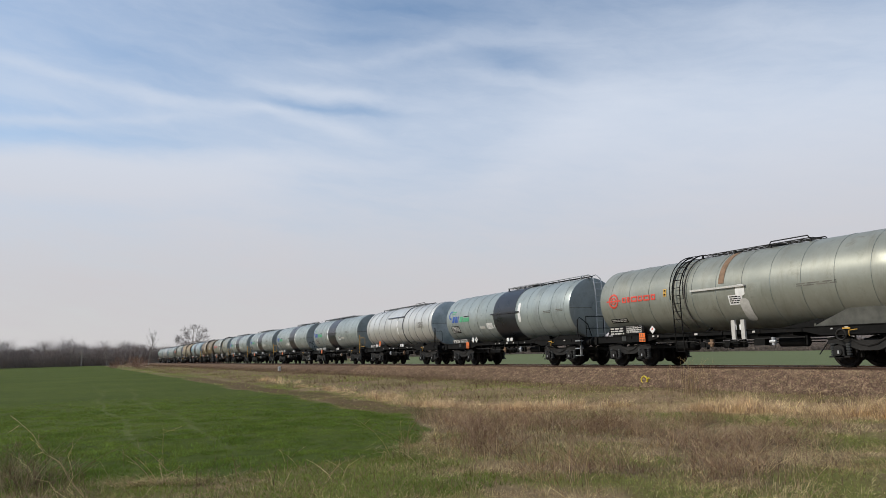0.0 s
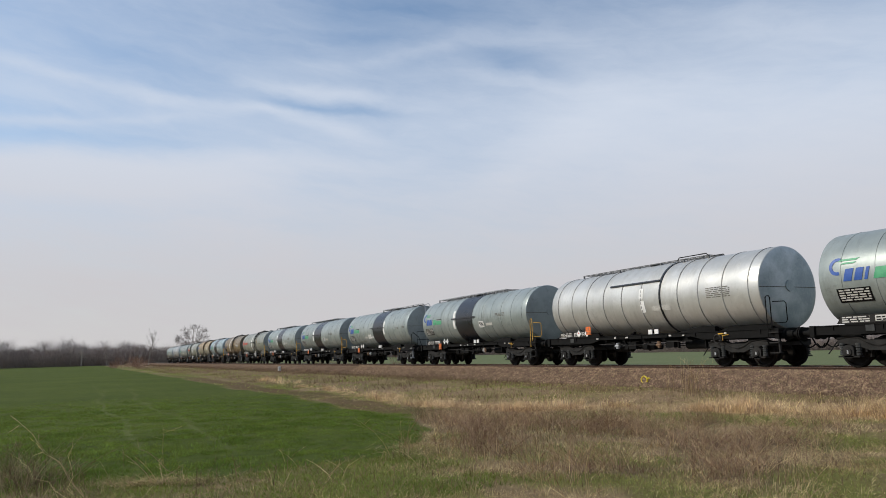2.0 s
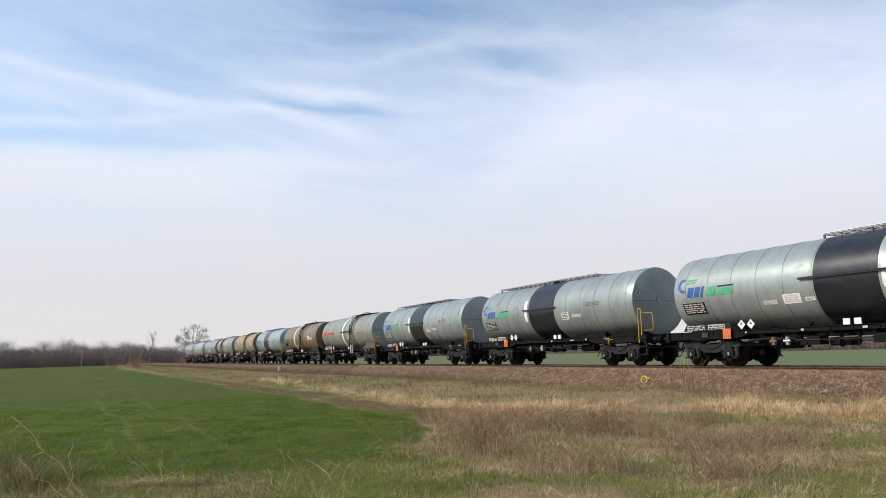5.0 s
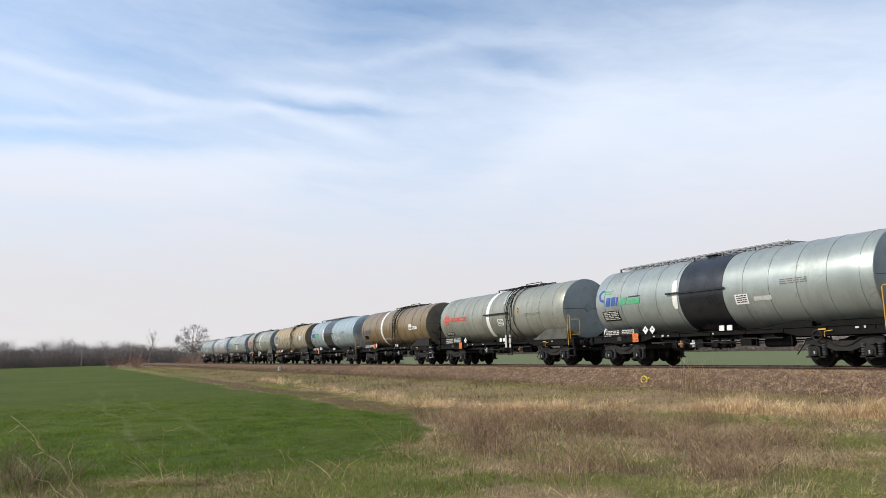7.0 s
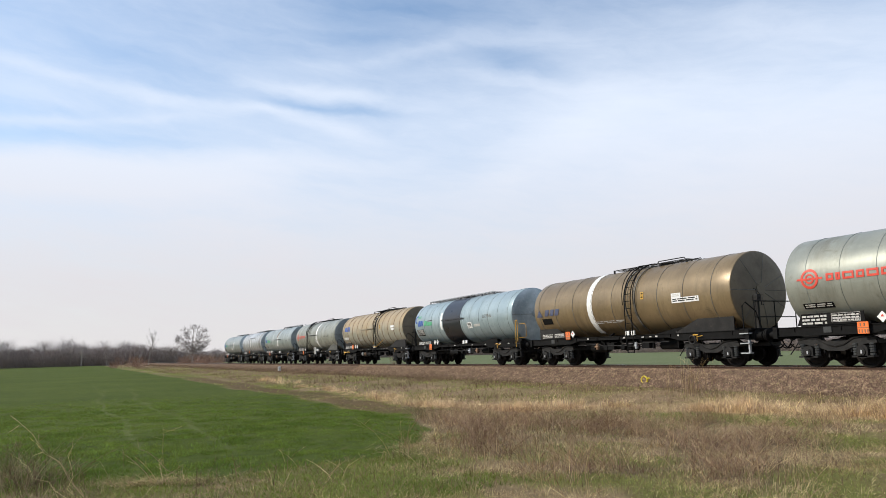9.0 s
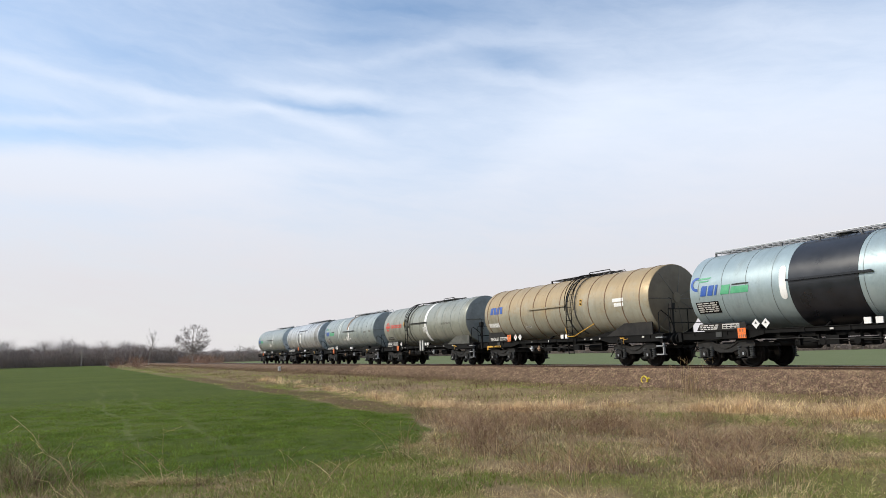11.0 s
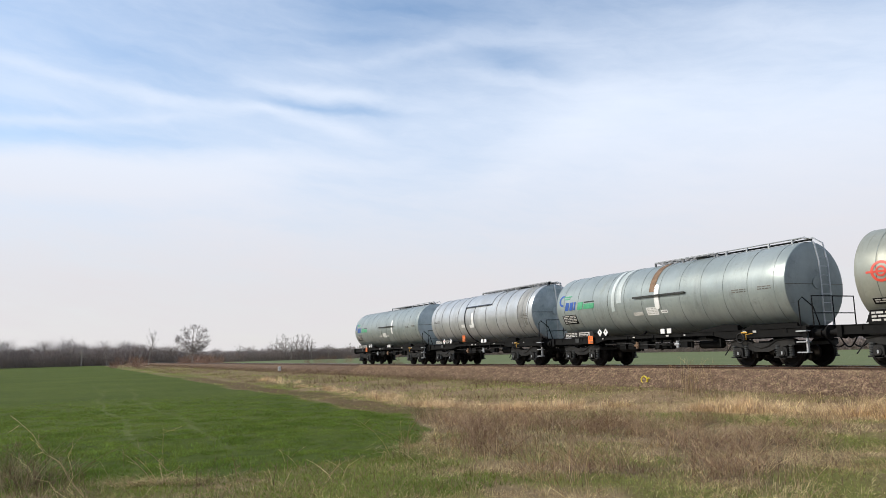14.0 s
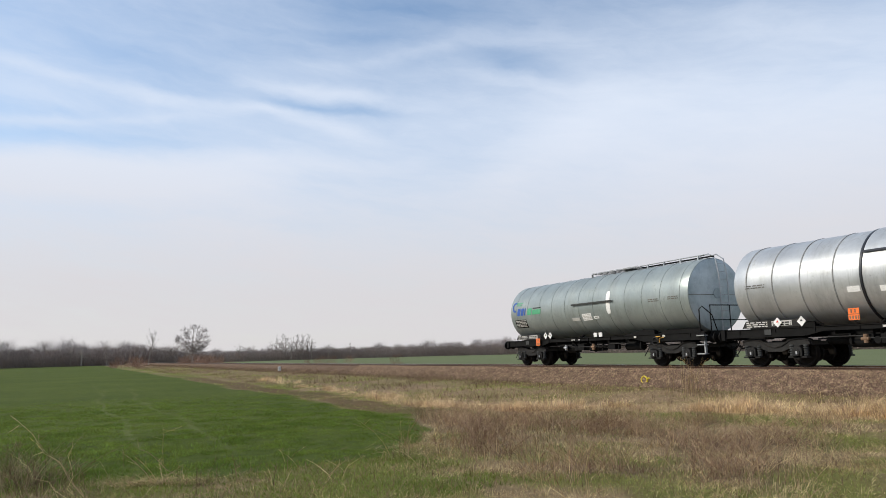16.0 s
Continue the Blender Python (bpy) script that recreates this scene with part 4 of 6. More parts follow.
def side_ladder(x):
    """Ladder that follows the tank's side up to the walkway, with its hoops."""
    g = Geo()
    lift = 0.14
    arc = [on_tank(a, lift, 0) for a in range(14, 100, 8)]
    foot = [(0, -TR - lift, 2.2), (0, -TR - lift + 0.02, 1.4), (0, -TR - lift + 0.06, 0.55)]
    for dx in (-0.20, 0.20):
        g.tube([(x + dx, q[1], q[2]) for q in arc + foot], 0.024, 6)
    way = [Vector(q) for q in arc + foot]
    run = 0.0
    for q, b in zip(way, way[1:]):
        d = (b - q).length
        while run < d:
            c = q + (b - q) * (run / d)
            g.tube([(x - 0.2, c.y, c.z), (x + 0.2, c.y, c.z)], 0.015, 5)
            run += 0.30
        run -= d
    # outer guard rail from the walkway down
    for dx in (-0.42, 0.42):
        g.tube([(x + dx * 0.8, *on_tank(a, 0.12 + 0.07 * math.sin(radians(max(0, min(180, (a - 6) * 2.2)))), 0)[1:]) for a in range(8, 97, 8)], 0.02, 6)
    return g


def ladder_arch(x):
    return Geo().lathe_x([(x - 0.32, TR), (x - 0.32, TR + 0.035), (x - 0.27, TR + 0.035), (x - 0.27, TR)], 40, 0, TZ, -30, 150).lathe_x(
        [(x + 0.27, TR), (x + 0.27, TR + 0.035), (x + 0.32, TR + 0.035), (x + 0.32, TR)], 40, 0, TZ, -30, 150)


def side_plate(x0, x1, z0, z1, y=-1.255, t=0.012):
    return Geo().box(x0, x1, y - t, y, z0, z1)


def diamond(x, z, h, y=-1.26, t=0.010):
    return Geo().extrude_y([(x, z - h), (x + h, z), (x, z + h), (x - h, z)], y - t, y)


def bars_on_tank(x0, x1, a0, a1, rows, cols, seed, fill=0.55):
    """Unreadable lettering: rows of small bars on the tank's side."""
    g = Geo()
    rng = random.Random(seed)
    for r in range(rows):
        x = x0
        while x < x1 - 0.02:
            w = rng.uniform(0.4, 1.6) * (x1 - x0) / cols
            h = (a1 - a0) / rows
            g.sheet(x, min(x + w, x1), a0 + h * r, a0 + h * (r + fill), TR + 0.008, TZ, 0, 1, 1, 0.003)
            x += w * 1.25
    return g


def bars_flat(x0, x1, z0, z1, rows, cols, seed, y=-1.275):
    g = Geo()
    rng = random.Random(seed)
    for r in range(rows):
        x = x0
        while x < x1 - 0.01:
            w = rng.uniform(0.4, 1.6) * (x1 - x0) / cols
            h = (z1 - z0) / rows
            g.box(x, min(x + w, x1), y - 0.004, y, z0 + h * r, z0 + h * (r + 0.55))
            x += w * 1.3
    return g


def hazard_plate(root, x, z, y=-1.285, w=0.35, h=0.35):
    p = part("hazard_plate", side_plate(x - w / 2, x + w / 2, z - h / 2, z + h / 2, y, 0.012), M["orange"], root, "orange hazard plate")
    g = Geo().box(x - w / 2, x + w / 2, y - 0.016, y - 0.012, z - 0.008, z + 0.008)
    for k, row in ((0.09, (-0.07, 0.05)), (-0.10, (-0.12, -0.03, 0.06, 0.14))):
        for dx in row:
            g.box(x + dx - 0.022, x + dx + 0.022, y - 0.016, y - 0.012, z + k - 0.05, z + k + 0.05)
    part("plate_marking", g, M["rust"], p)


def slab(tank, x0, x1, a0, a1, shear, colour):
    part("mark_slab", Geo().sheet(x0, x1, a0, a1, TR + 0.008, TZ, shear, 3, 4), M[colour], tank)


def arc_mark(tank, x, a, rad, w, t0, t1, colour):
    """A ring, or a piece of one, painted on the tank's side."""
    g = Geo()
    n = max(6, int((t1 - t0) / 14))
    per = 180 / math.pi / TR
    for k in range(n):
        q = []
        for t in (t0 + (t1 - t0) * k / n, t0 + (t1 - t0) * (k + 1) / n):
            for r in (rad - w / 2, rad + w / 2):
                q.append((x + r * math.cos(radians(t)), a - r * math.sin(radians(t)) * per))
        i = len(g.v)
        for lift in (0.004, 0.012):
            g.v += [on_tank(aa, lift, xx) for xx, aa in (q[0], q[1], q[3], q[2])]
        g.f += [(i + 4, i + 5, i + 6, i + 7), (i, i + 4, i + 7, i + 3), (i + 1, i + 2, i + 6, i + 5)]
    part("mark_ring", g, M[colour], tank)


def logo_swoosh(tank, x, kind):
    """House marks as plain coloured shapes on the tank."""
    if kind == "swirl":
        arc_mark(tank, x + 0.24, 77, 0.22, 0.10, 70, 285, "blue")
        slab(tank, x + 0.30, x + 0.88, 68.5, 71, 0.10, "green")
        slab(tank, x + 0.38, x + 0.80, 73, 75, 0.08, "green")
        for x0, w in ((0.46, 0.26), (0.80, 0.24), (1.12, 0.10)):
            slab(tank, x + x0, x + x0 + w, 81, 95.5, 0.10, "blue")
        slab(tank, x + 1.40, x + 1.78, 82.5, 95.5, 0.10, "green")
        slab(tank, x + 1.84, x + 2.60, 86, 95.5, 0.06, "green")
        slab(tank, x + 1.90, x + 2.62, 82.2, 84.2, 0.02, "saddle_grey")
    elif kind == "roundel":
        arc_mark(tank, x + 0.35, 88, 0.27, 0.075, 0, 360, "red")
        arc_mark(tank, x + 0.35, 88, 0.13, 0.055, 0, 360, "red")
        slab(tank, x - 0.10, x + 0.80, 87, 89.4, 0, "red")
        x0 = x + 0.92
        for w in (0.25, 0.15, 0.36, 0.25, 0.36, 0.25):
            slab(tank, x0, x0 + 0.07, 83.5, 92.5, 0, "red")
            slab(tank, x0 + 0.072, x0 + w, 83.5, 86.0, 0, "red")
            slab(tank, x0 + 0.072, x0 + w, 90.0, 92.5, 0, "red")
            slab(tank, x0 + w - 0.06, x0 + w, 86.1, 89.9, 0, "red")
            x0 += w + 0.075
    elif kind == "block":
        for k in range(4):
            slab(tank, x + 0.33 * k, x + 0.33 * k + 0.25, 73, 88, 0.06 if k % 2 == 0 else -0.04, "blue")
    elif kind == "triangle":
        g = Geo()
        for k in range(5):
            g.sheet(x + 0.22 - 0.05 * k, x + 0.28 + 0.05 * k, 89 + 2.8 * k, 91.9 + 2.8 * k, TR + 0.008, TZ, 0, 2, 1)
        part("mark_triangle", g, M["faded_blue"], tank)
        for k in range(3):
            slab(tank, x + 0.72 + 0.42 * k, x + 1.04 + 0.42 * k, 90, 102, 0.13, "faded_blue")


def tank_wagon(x_left, L, label, paint, end_paint, rings, ring_w=0.03, band=None, strips=(), logo=None, logo_x=0.6, walk_at=None, rail_high=0.0,
               ladder=None, end_kind="hoop", hoop_col="yellow", side_rail=None, belt=None, saddles="low", seed=1, box=None, panels=(), pale_saddle=False, diamonds=(3.1,),
               plate_x=2.6, ring_col="seam_dark", plate_z=1.14, tail=False, size=(1.43, 2.68), start=0.27):
    global TR, TZ
    TR, TZ = size
    root = new("tank_wagon")
    tagged(root, label, "tank wagon", "tank wagons of the freight train")
    root.location = (x_left, 0, 0)
    rng = random.Random(seed)
    shell = part("tank", tank_shell(L, start), M[paint], root, "")
    part("tank_end", tank_end(L, False, start), M[end_paint], root)
    right = part("tank_end", tank_end(L, True), M[end_paint], root)
    part("end_boss", Geo().tube([(L + 0.02, 0.0, TZ + 0.05), (L + 0.085, 0.0, TZ + 0.05)], 0.20, 18), M[end_paint], right)
    part("end_seam", Geo().tube([(L - 0.02 + 0.084 - d, yy, TZ) for d, yy in ((0.08, -TR + 0.035), (0.055, -0.91 * TR), (0.035, -0.78 * TR), (0.016, -0.75), (0.004, -0.30), (0.004, 0.30), (0.016, 0.75), (0.035, 0.78 * TR), (0.055, 0.91 * TR), (0.08, TR - 0.035))], 0.012, 5), M["seam_dark"], right)
    if end_paint == "end_brown":
        if logo == "block":
            strip = part("brake_panel", Geo().box(0.30, 1.75, -1.262, -1.245, 0.98, 1.07), M["yellow"], root, "yellow and black striped brake panel")
            for k in range(6):
                part("stripe", Geo().extrude_y([(0.95 + k * 0.13, 0.985), (1.01 + k * 0.13, 0.985), (1.06 + k * 0.13, 1.065), (1.0 + k * 0.13, 1.065)], -1.268, -1.262), M["black"], strip)
            part("brake_lever", Geo().box(0.30, 0.40, -1.27, -1.25, 0.84, 0.98), M["yellow"], root)
        for k in range(7):
            a = radians(25 + 360 / 7 * k)
            part("end_seam", Geo().tube([(L - 0.02 + 0.084 - d, r * math.cos(a), TZ + r * math.sin(a)) for d, r in ((0.004, 0.22), (0.016, 0.75), (0.035, 0.78 * TR), (0.055, 0.91 * TR), (0.08, TR - 0.035))], 0.012, 5), M["seam_dark"], right)
    for x in rings:
        part("seam_ring", ring_band(x - ring_w / 2, x + ring_w / 2, 0.006 + ring_w * 0.2), M[ring_col], shell)
    if belt:
        for x in belt:
            part("hoop", ring_band(x - 0.04, x + 0.04, 0.03), M["band_black"], shell, "black hoop round the tank")
    if band:
        part("black_band", ring_band(band[0], band[1], 0.0125), M["band_black"], shell, "wide black painted band")
    for (x0, x1, a0, a1, col, name) in strips:
        part(name, Geo().sheet(x0, x1, a0, a1, TR + 0.009, TZ, 0, 2, 14, 0.004, name == "white_strip"), M[col], shell)
    if logo:
        logo_swoosh(shell, logo_x, logo)
    # small written panels on the tank
    for (x0, x1, a0, a1, back, ink) in panels:
        if back:
            pan = part("panel", Geo().sheet(x0, x1, a0, a1, TR + 0.005, TZ, 0, 3, 3), M[back], shell)
            m = 0.06
            part("lettering", bars_on_tank(x0 + m, x1 - m, a0 + 1.5, a1 - 1, max(2, int((a1 - a0) / 3.2)), 5, rng.random()), M[ink], pan)
        else:
            part("lettering", bars_on_tank(x0, x1, a0, a1, max(2, int((a1 - a0) / 2.6)), 5, rng.random(), 0.45), M[ink], shell)
    if side_rail:
        part("side_rail", Geo().box(side_rail[0], side_rail[1], -TR - 0.07, -TR + 0.02, TZ + 0.08, TZ + 0.11).box(side_rail[0], side_rail[1], -TR - 0.08, -TR - 0.065, TZ + 0.06, TZ + 0.13), M[side_rail[2]], shell)
    if box:
        part("cladding_box", ring_band(box[0], box[1], 0.035, -60, 62, 30), M[paint], shell, "raised cladding over the tank top")
        part("box_sill", Geo().sheet(box[0], box[1], 61, 63.5, TR + 0.03, TZ, 0, 6, 1, 0.03), M["band_black"], shell)
    # underframe
    part("underframe", shared("underframe|%.2f" % L, lambda: underframe(L), M["black"]), None, root, "black steel underframe")
    col = "saddle_pale" if logo == "roundel" else "saddle_grey" if pale_saddle else "frame_grey"
    if saddles == "low":
        part("saddle", saddle(L, 0.35, 2.9, 0.0, 0.72), M["black"], root)
        part("saddle", saddle(L, L - 2.6, L - 0.25, -0.6, 0.72), M["black"], root)
    else:
        part("saddle", saddle(L, 0.25, 2.6, 1.0, 0.80 if logo == "roundel" else 1.10), M["black" if logo == "roundel" else col], root)
        part("saddle", saddle(L, L - 3.2, L - 0.25, -1.0), M[col], root)
    part("bottom_chute", Geo().extrude_y([(L - 4.6, 1.27), (L - 2.6, 1.27), (L - 2.6, 1.45), (L - 3.2, 1.50)], -0.85, 0.85), M["black"], root)
    for y in (-0.875, 0.875):
        part("buffer", shared("buffer|a", lambda: buffers(0, -1), M["black"]), None, root, "", pose(-0.48, y, 0))
        part("buffer", shared("buffer|b", lambda: buffers(0, 1), M["black"]), None, root, "", pose(L + 0.48, y, 0))
    part("coupling", shared("coupling|a", lambda: coupling(-0.46, -1), M["black"]), None, root)
    part("coupling", coupling(L + 0.46, 1), M["black"], root)
    part("brake_gear", shared("brake_gear|%.2f" % L, lambda: brake_gear(L, 0), M["black"]), None, root)
    part("air_tank", air_tank(4.0 + rng.random() * 0.4, 5.3), M["black"], root)
    for dx in (0.48, 0.84):
        part("valve_cover", Geo().box(L / 2 + dx, L / 2 + dx + 0.22, -1.24, -1.2, 1.275, 1.46), M["white"], root, "white valve cover")
    part("hand_wheel", Geo().lathe_y([(-1.22, 0.16), (-1.20, 0.19), (-1.17, 0.16), (-1.20, 0.13), (-1.22, 0.16)], 16, L - 2.2, 0.98).box(L - 2.34, L - 2.06, -1.21, -1.19, 0.97, 0.99), M["frame_grey"], root)
    part("yellow_brake_label", Geo().box(L - 2.12, L - 1.86, -1.235, -1.225, 1.15, 1.19), M["yellow"], root)
    part("brake_handle", Geo().tube([(L - 1.9, -1.25, 0.93), (L - 1.9, -1.25, 1.10), (L - 1.62, -1.25, 1.13)], 0.013, 6), M["yellow"], root)
    for k in range(6):
        x = rng.uniform(3.2, L - 0.4)
        w = rng.uniform(0.06, 0.16)
        part("label_plate", Geo().box(x, x + w, -1.224, -1.214, 1.155, 1.155 + rng.uniform(0.04, 0.075)), M["dull_white"], root)
    for k in range(2):
        x = rng.uniform(4.4, L - 4.4)
        part("valve_body", Geo().tube([(x, -1.12, 0.72), (x, -1.12, 0.98)], 0.07, 10).tube([(x - 0.12, -1.15, 0.84), (x + 0.12, -1.15, 0.84)], 0.05, 8), M["rust" if k else "steel"], root)
    part("brake_pipe", Geo().tube([(3.4, -1.12, 0.93), (L / 2 - 1.4, -1.12, 0.93), (L / 2 - 1.2, -1.12, 0.86), (L / 2 + 1.2, -1.12, 0.86), (L / 2 + 1.4, -1.12, 0.95), (L - 3.5, -1.12, 0.95)], 0.018, 5), M["frame_grey"], root)
    # boards and plates at the left-hand end
    high = 1.66 if logo == "roundel" else 1.54
    board = part("number_board", Geo().extrude_y([(0.45, 1.30), (2.75, 1.30), (2.70, high), (0.62, high)], -1.21, -1.19), M["black" if logo == "roundel" else "frame_grey"], root, "black board with worn white lettering")
    part("lettering", bars_flat(0.64, 1.50, 1.33, high - 0.01, 3, 5, rng.random(), -1.21), M["dull_white"], board)
    if logo == "roundel":
        # a ruled table of white lines on the black board
        table = Geo()
        for z in (1.37, 1.46, 1.55, 1.63):
            table.box(1.66, 2.60, -1.214, -1.211, z, z + 0.010)
        for x in (1.66, 1.90, 2.12, 2.36, 2.59):
            table.box(x, x + 0.010, -1.214, -1.211, 1.37, 1.64)
        part("load_table", table, M["dull_white"], board)
        part("lettering", bars_flat(1.70, 2.56, 1.395, 1.625, 3, 9, rng.random(), -1.211), M["dull_white"], board)
    else:
        part("load_table", Geo().box(1.68, 2.45, -1.222, -1.212, 1.34, 1.51), M["dull_white"], board)
        part("lettering", bars_flat(1.72, 2.42, 1.355, 1.50, 2, 6, rng.random(), -1.223), M["black"], board)
    part("label_holder", side_plate(1.35, 1.62, 1.06, 1.24, -1.20), M["saddle_grey"], root)
    hazard_plate(root, plate_x, plate_z + 0.02)
    for j, x in enumerate(diamonds):
        d = part("danger_diamond", diamond(x, 1.45, 0.165), M["white"], root, "white danger diamond")
        part("diamond_mark", Geo().extrude_y([(x - 0.05, 1.45), (x + 0.05, 1.45), (x, 1.53)], -1.275, -1.27), M["red" if logo != "swirl" and j == 0 else "saddle_grey"], d)
    # tops
    if walk_at:
        wk = part("walkway", walkway(*walk_at), M["walk_grey" if logo in ("swirl", None) else "frame_grey"], root, "steel grating walkway along the tank top")
        if rail_high:
            for y in (-0.44, 0.44):
                part("rail", top_rail(walk_at[1] - 1.6, walk_at[1], y, rail_high), M["frame_grey"], wk)
            part("rail", top_rail(walk_at[0], walk_at[0] + 1.2, 0.44, rail_high * 0.75), M["frame_grey"], wk)
        else:
            part("rail", Geo().tube([(walk_at[0], -0.44, TZ + TR + 0.11), (walk_at[1], -0.44, TZ + TR + 0.11)], 0.02, 5), M["steel"], wk)
        part("hatch", dome_hatch((walk_at[0] + walk_at[1]) / 2 + 0.7), M["saddle_grey"], root)
    if ladder is not None:
        part("side_ladder", side_ladder(ladder), M["black"], root, "black ladder with guard rails up the tank's side")
        part("ladder_arch", ladder_arch(ladder), M["seam_dark"], root)
        for k, c in enumerate(("yellow", "orange")):
            a = 78 + 6 * k
            xx = ladder + 0.75 if ladder > 6 else ladder - 0.75
            part("warning_label", Geo().sheet(xx - 0.085, xx + 0.085, a, a + 5.5, TR + 0.008, TZ, 0, 1, 2), M[c if k == 0 else "yellow"], shell)
            part("warning_sign", Geo().sheet(xx - 0.05, xx + 0.05, a + 1.2, a + 3.8, TR + 0.013, TZ, 0, 1, 2), M["black"], shell)
    if end_kind == "ladder":
        zt = TZ + TR
        plank = part("roof_plank", Geo().box(walk_at[1], L + 0.1, -0.22, -0.05, zt + 0.02, zt + 0.06), M["frame_grey"], root)
        part("rail", Geo().tube([(walk_at[1], -0.30, zt + 0.10), (L - 0.1, -0.30, zt + 0.12), (L + 0.1, -0.2, zt + 0.08)], 0.022, 6), M["steel"], plank)
        for k in range(4):
            xx = walk_at[1] + (L - walk_at[1]) * (k + 0.5) / 4
            part("rail_post", Geo().box(xx - 0.03, xx + 0.03, -0.33, -0.27, zt - 0.06, zt + 0.12), M["steel"], plank)
        part("end_ladder", end_ladder(L), M["steel"], root, "grey steel ladder up the tank end")
        part("handrail", end_rails(L), M["black"], root)
        part("footsteps", steps(L), M["steel"], root)
    elif end_kind == "rails":
        col_b = part("brake_column", Geo().box(L + 0.30, L + 0.40, -0.62, -0.52, 1.2, 2.25, 0.02).box(L + 0.26, L + 0.46, -0.68, -0.48, 2.25, 2.50, 0.04).tube([(L + 0.36, -0.58, 2.5), (L + 0.36, -0.58, 2.66), (L + 0.30, -0.66, 2.72)], 0.015, 5), M["frame_grey"], root, "dark handbrake column on the end platform")
        part("crank", Geo().tube([(L + 0.48, -0.58, 2.38), (L + 0.54, -0.58, 2.38), (L + 0.54, -0.58, 2.12), (L + 0.64, -0.58, 2.12)], 0.014, 5), M["frame_grey"], col_b)
        part("handrail", end_rails(L), M["black"], root)
        part("footsteps", steps(L), M["steel"], root)
    else:
        part("grab_hoop", grab_hoop(L + 0.07), M[hoop_col], root)
        part("footsteps", steps(L), M["frame_grey"], root)
    wheels = add_bogie(root, 1.6) + add_bogie(root, L - 1.45)
    return root, wheels


def even(a, b, n):
    return [a + (b - a) * j / (n - 1) for j in range(n)]


GREY = "pale grey-green tank wagon"
RTI_PANEL = (0.68, 1.75, 104, 122, "black", "dull_white")
RTI_NOTES = ((9.9, 10.9, 84, 92, None, "seam_dark"), (8.0, 8.55, 98, 112, "white", "black"), (8.8, 9.5, 103, 109, "dull_white", "dull_white"), RTI_PANEL)
RTI_NOTES_L = ((10.9, 11.5, 91, 97, None, "seam_dark"), (12.0, 12.55, 90, 96, None, "seam_dark"), (6.45, 7.1, 104, 117, "white", "dull_white"), (5.65, 6.2, 110, 116, "dull_white", "dull_white"), (7.25, 7.6, 110, 115, "white", "black"), RTI_PANEL)


def rti_ladder(x, band, label, white_x=8.55, strips=(), seed=1, paint="paint_grey", end="end_dark", **kw):
    """Plain tank with the ladder at its leading end."""
    st = [(white_x, white_x + 0.26, 68, 108, "white", "white_strip"), *strips]
    written = [(a - 1.35, c - 1.35, *rest) if band and 5.5 < a < 8.0 else (a, c, *rest) for a, c, *rest in RTI_NOTES_L]
    return tank_wagon(x, 13.1, label, paint, end, even(0.9, 12.65, 12), 0.016, band, st, "swirl", 0.55, (6.1, 9.3), 0, None, "ladder",
                      side_rail=(5.8, 8.7, "band_black" if band else "saddle_grey"), seed=seed, panels=written, diamonds=(3.25, 3.65), ring_col="seam_soft", **kw)


def rti_hoop(x, band, label, seed=1, paint="paint_grey", white_x=4.78, strips=(), end="end_dark", **kw):
    """The same tank the other way round, with a grab hoop at its leading end."""
    st = [(white_x, white_x + 0.26, 66, 110, "white", "white_strip"), *strips]
    return tank_wagon(x, 13.1, label, paint, end, even(0.9, 12.65, 12), 0.016, band, st, "swirl", 0.55, (0.9, 9.6), 0, None, "hoop",
                      side_rail=(4.7, 7.6, "band_black"), seed=seed, panels=RTI_NOTES, diamonds=(3.2, 3.6), ring_col="seam_soft", **kw)


def ermewa(x, ladder, white_x, label, strips=(), end_kind="rails", seed=1, walk_at=(5.4, 10.1), **kw):
    st = [(white_x, white_x + 0.34, 8, 140, "white", "white_band"), *strips] if white_x else list(strips)
    return tank_wagon(x, 13.6, label, "paint_olive", "end_dark", even(1.05, 12.7, 11), 0.018, None, st, "roundel", 0.85, walk_at, 0.15, ladder, end_kind, saddles="high",
                      seed=seed, panels=((0.75, 1.8, 119, 127, "black", "dull_white"), (7.4, 8.0, 98, 112, "white", "black"), (10.2, 11.6, 92, 97, None, "seam_dark")), diamonds=(3.3,), plate_x=2.7, ring_col="seam_soft", **kw)


def white_posts(root, x):
    for dx in (0.0, 0.42):
        part("valve_post", Geo().box(x + dx, x + dx + 0.16, -1.27, -1.19, 0.95, 1.62), M["dull_white"], root, "pale grey valve lever post")


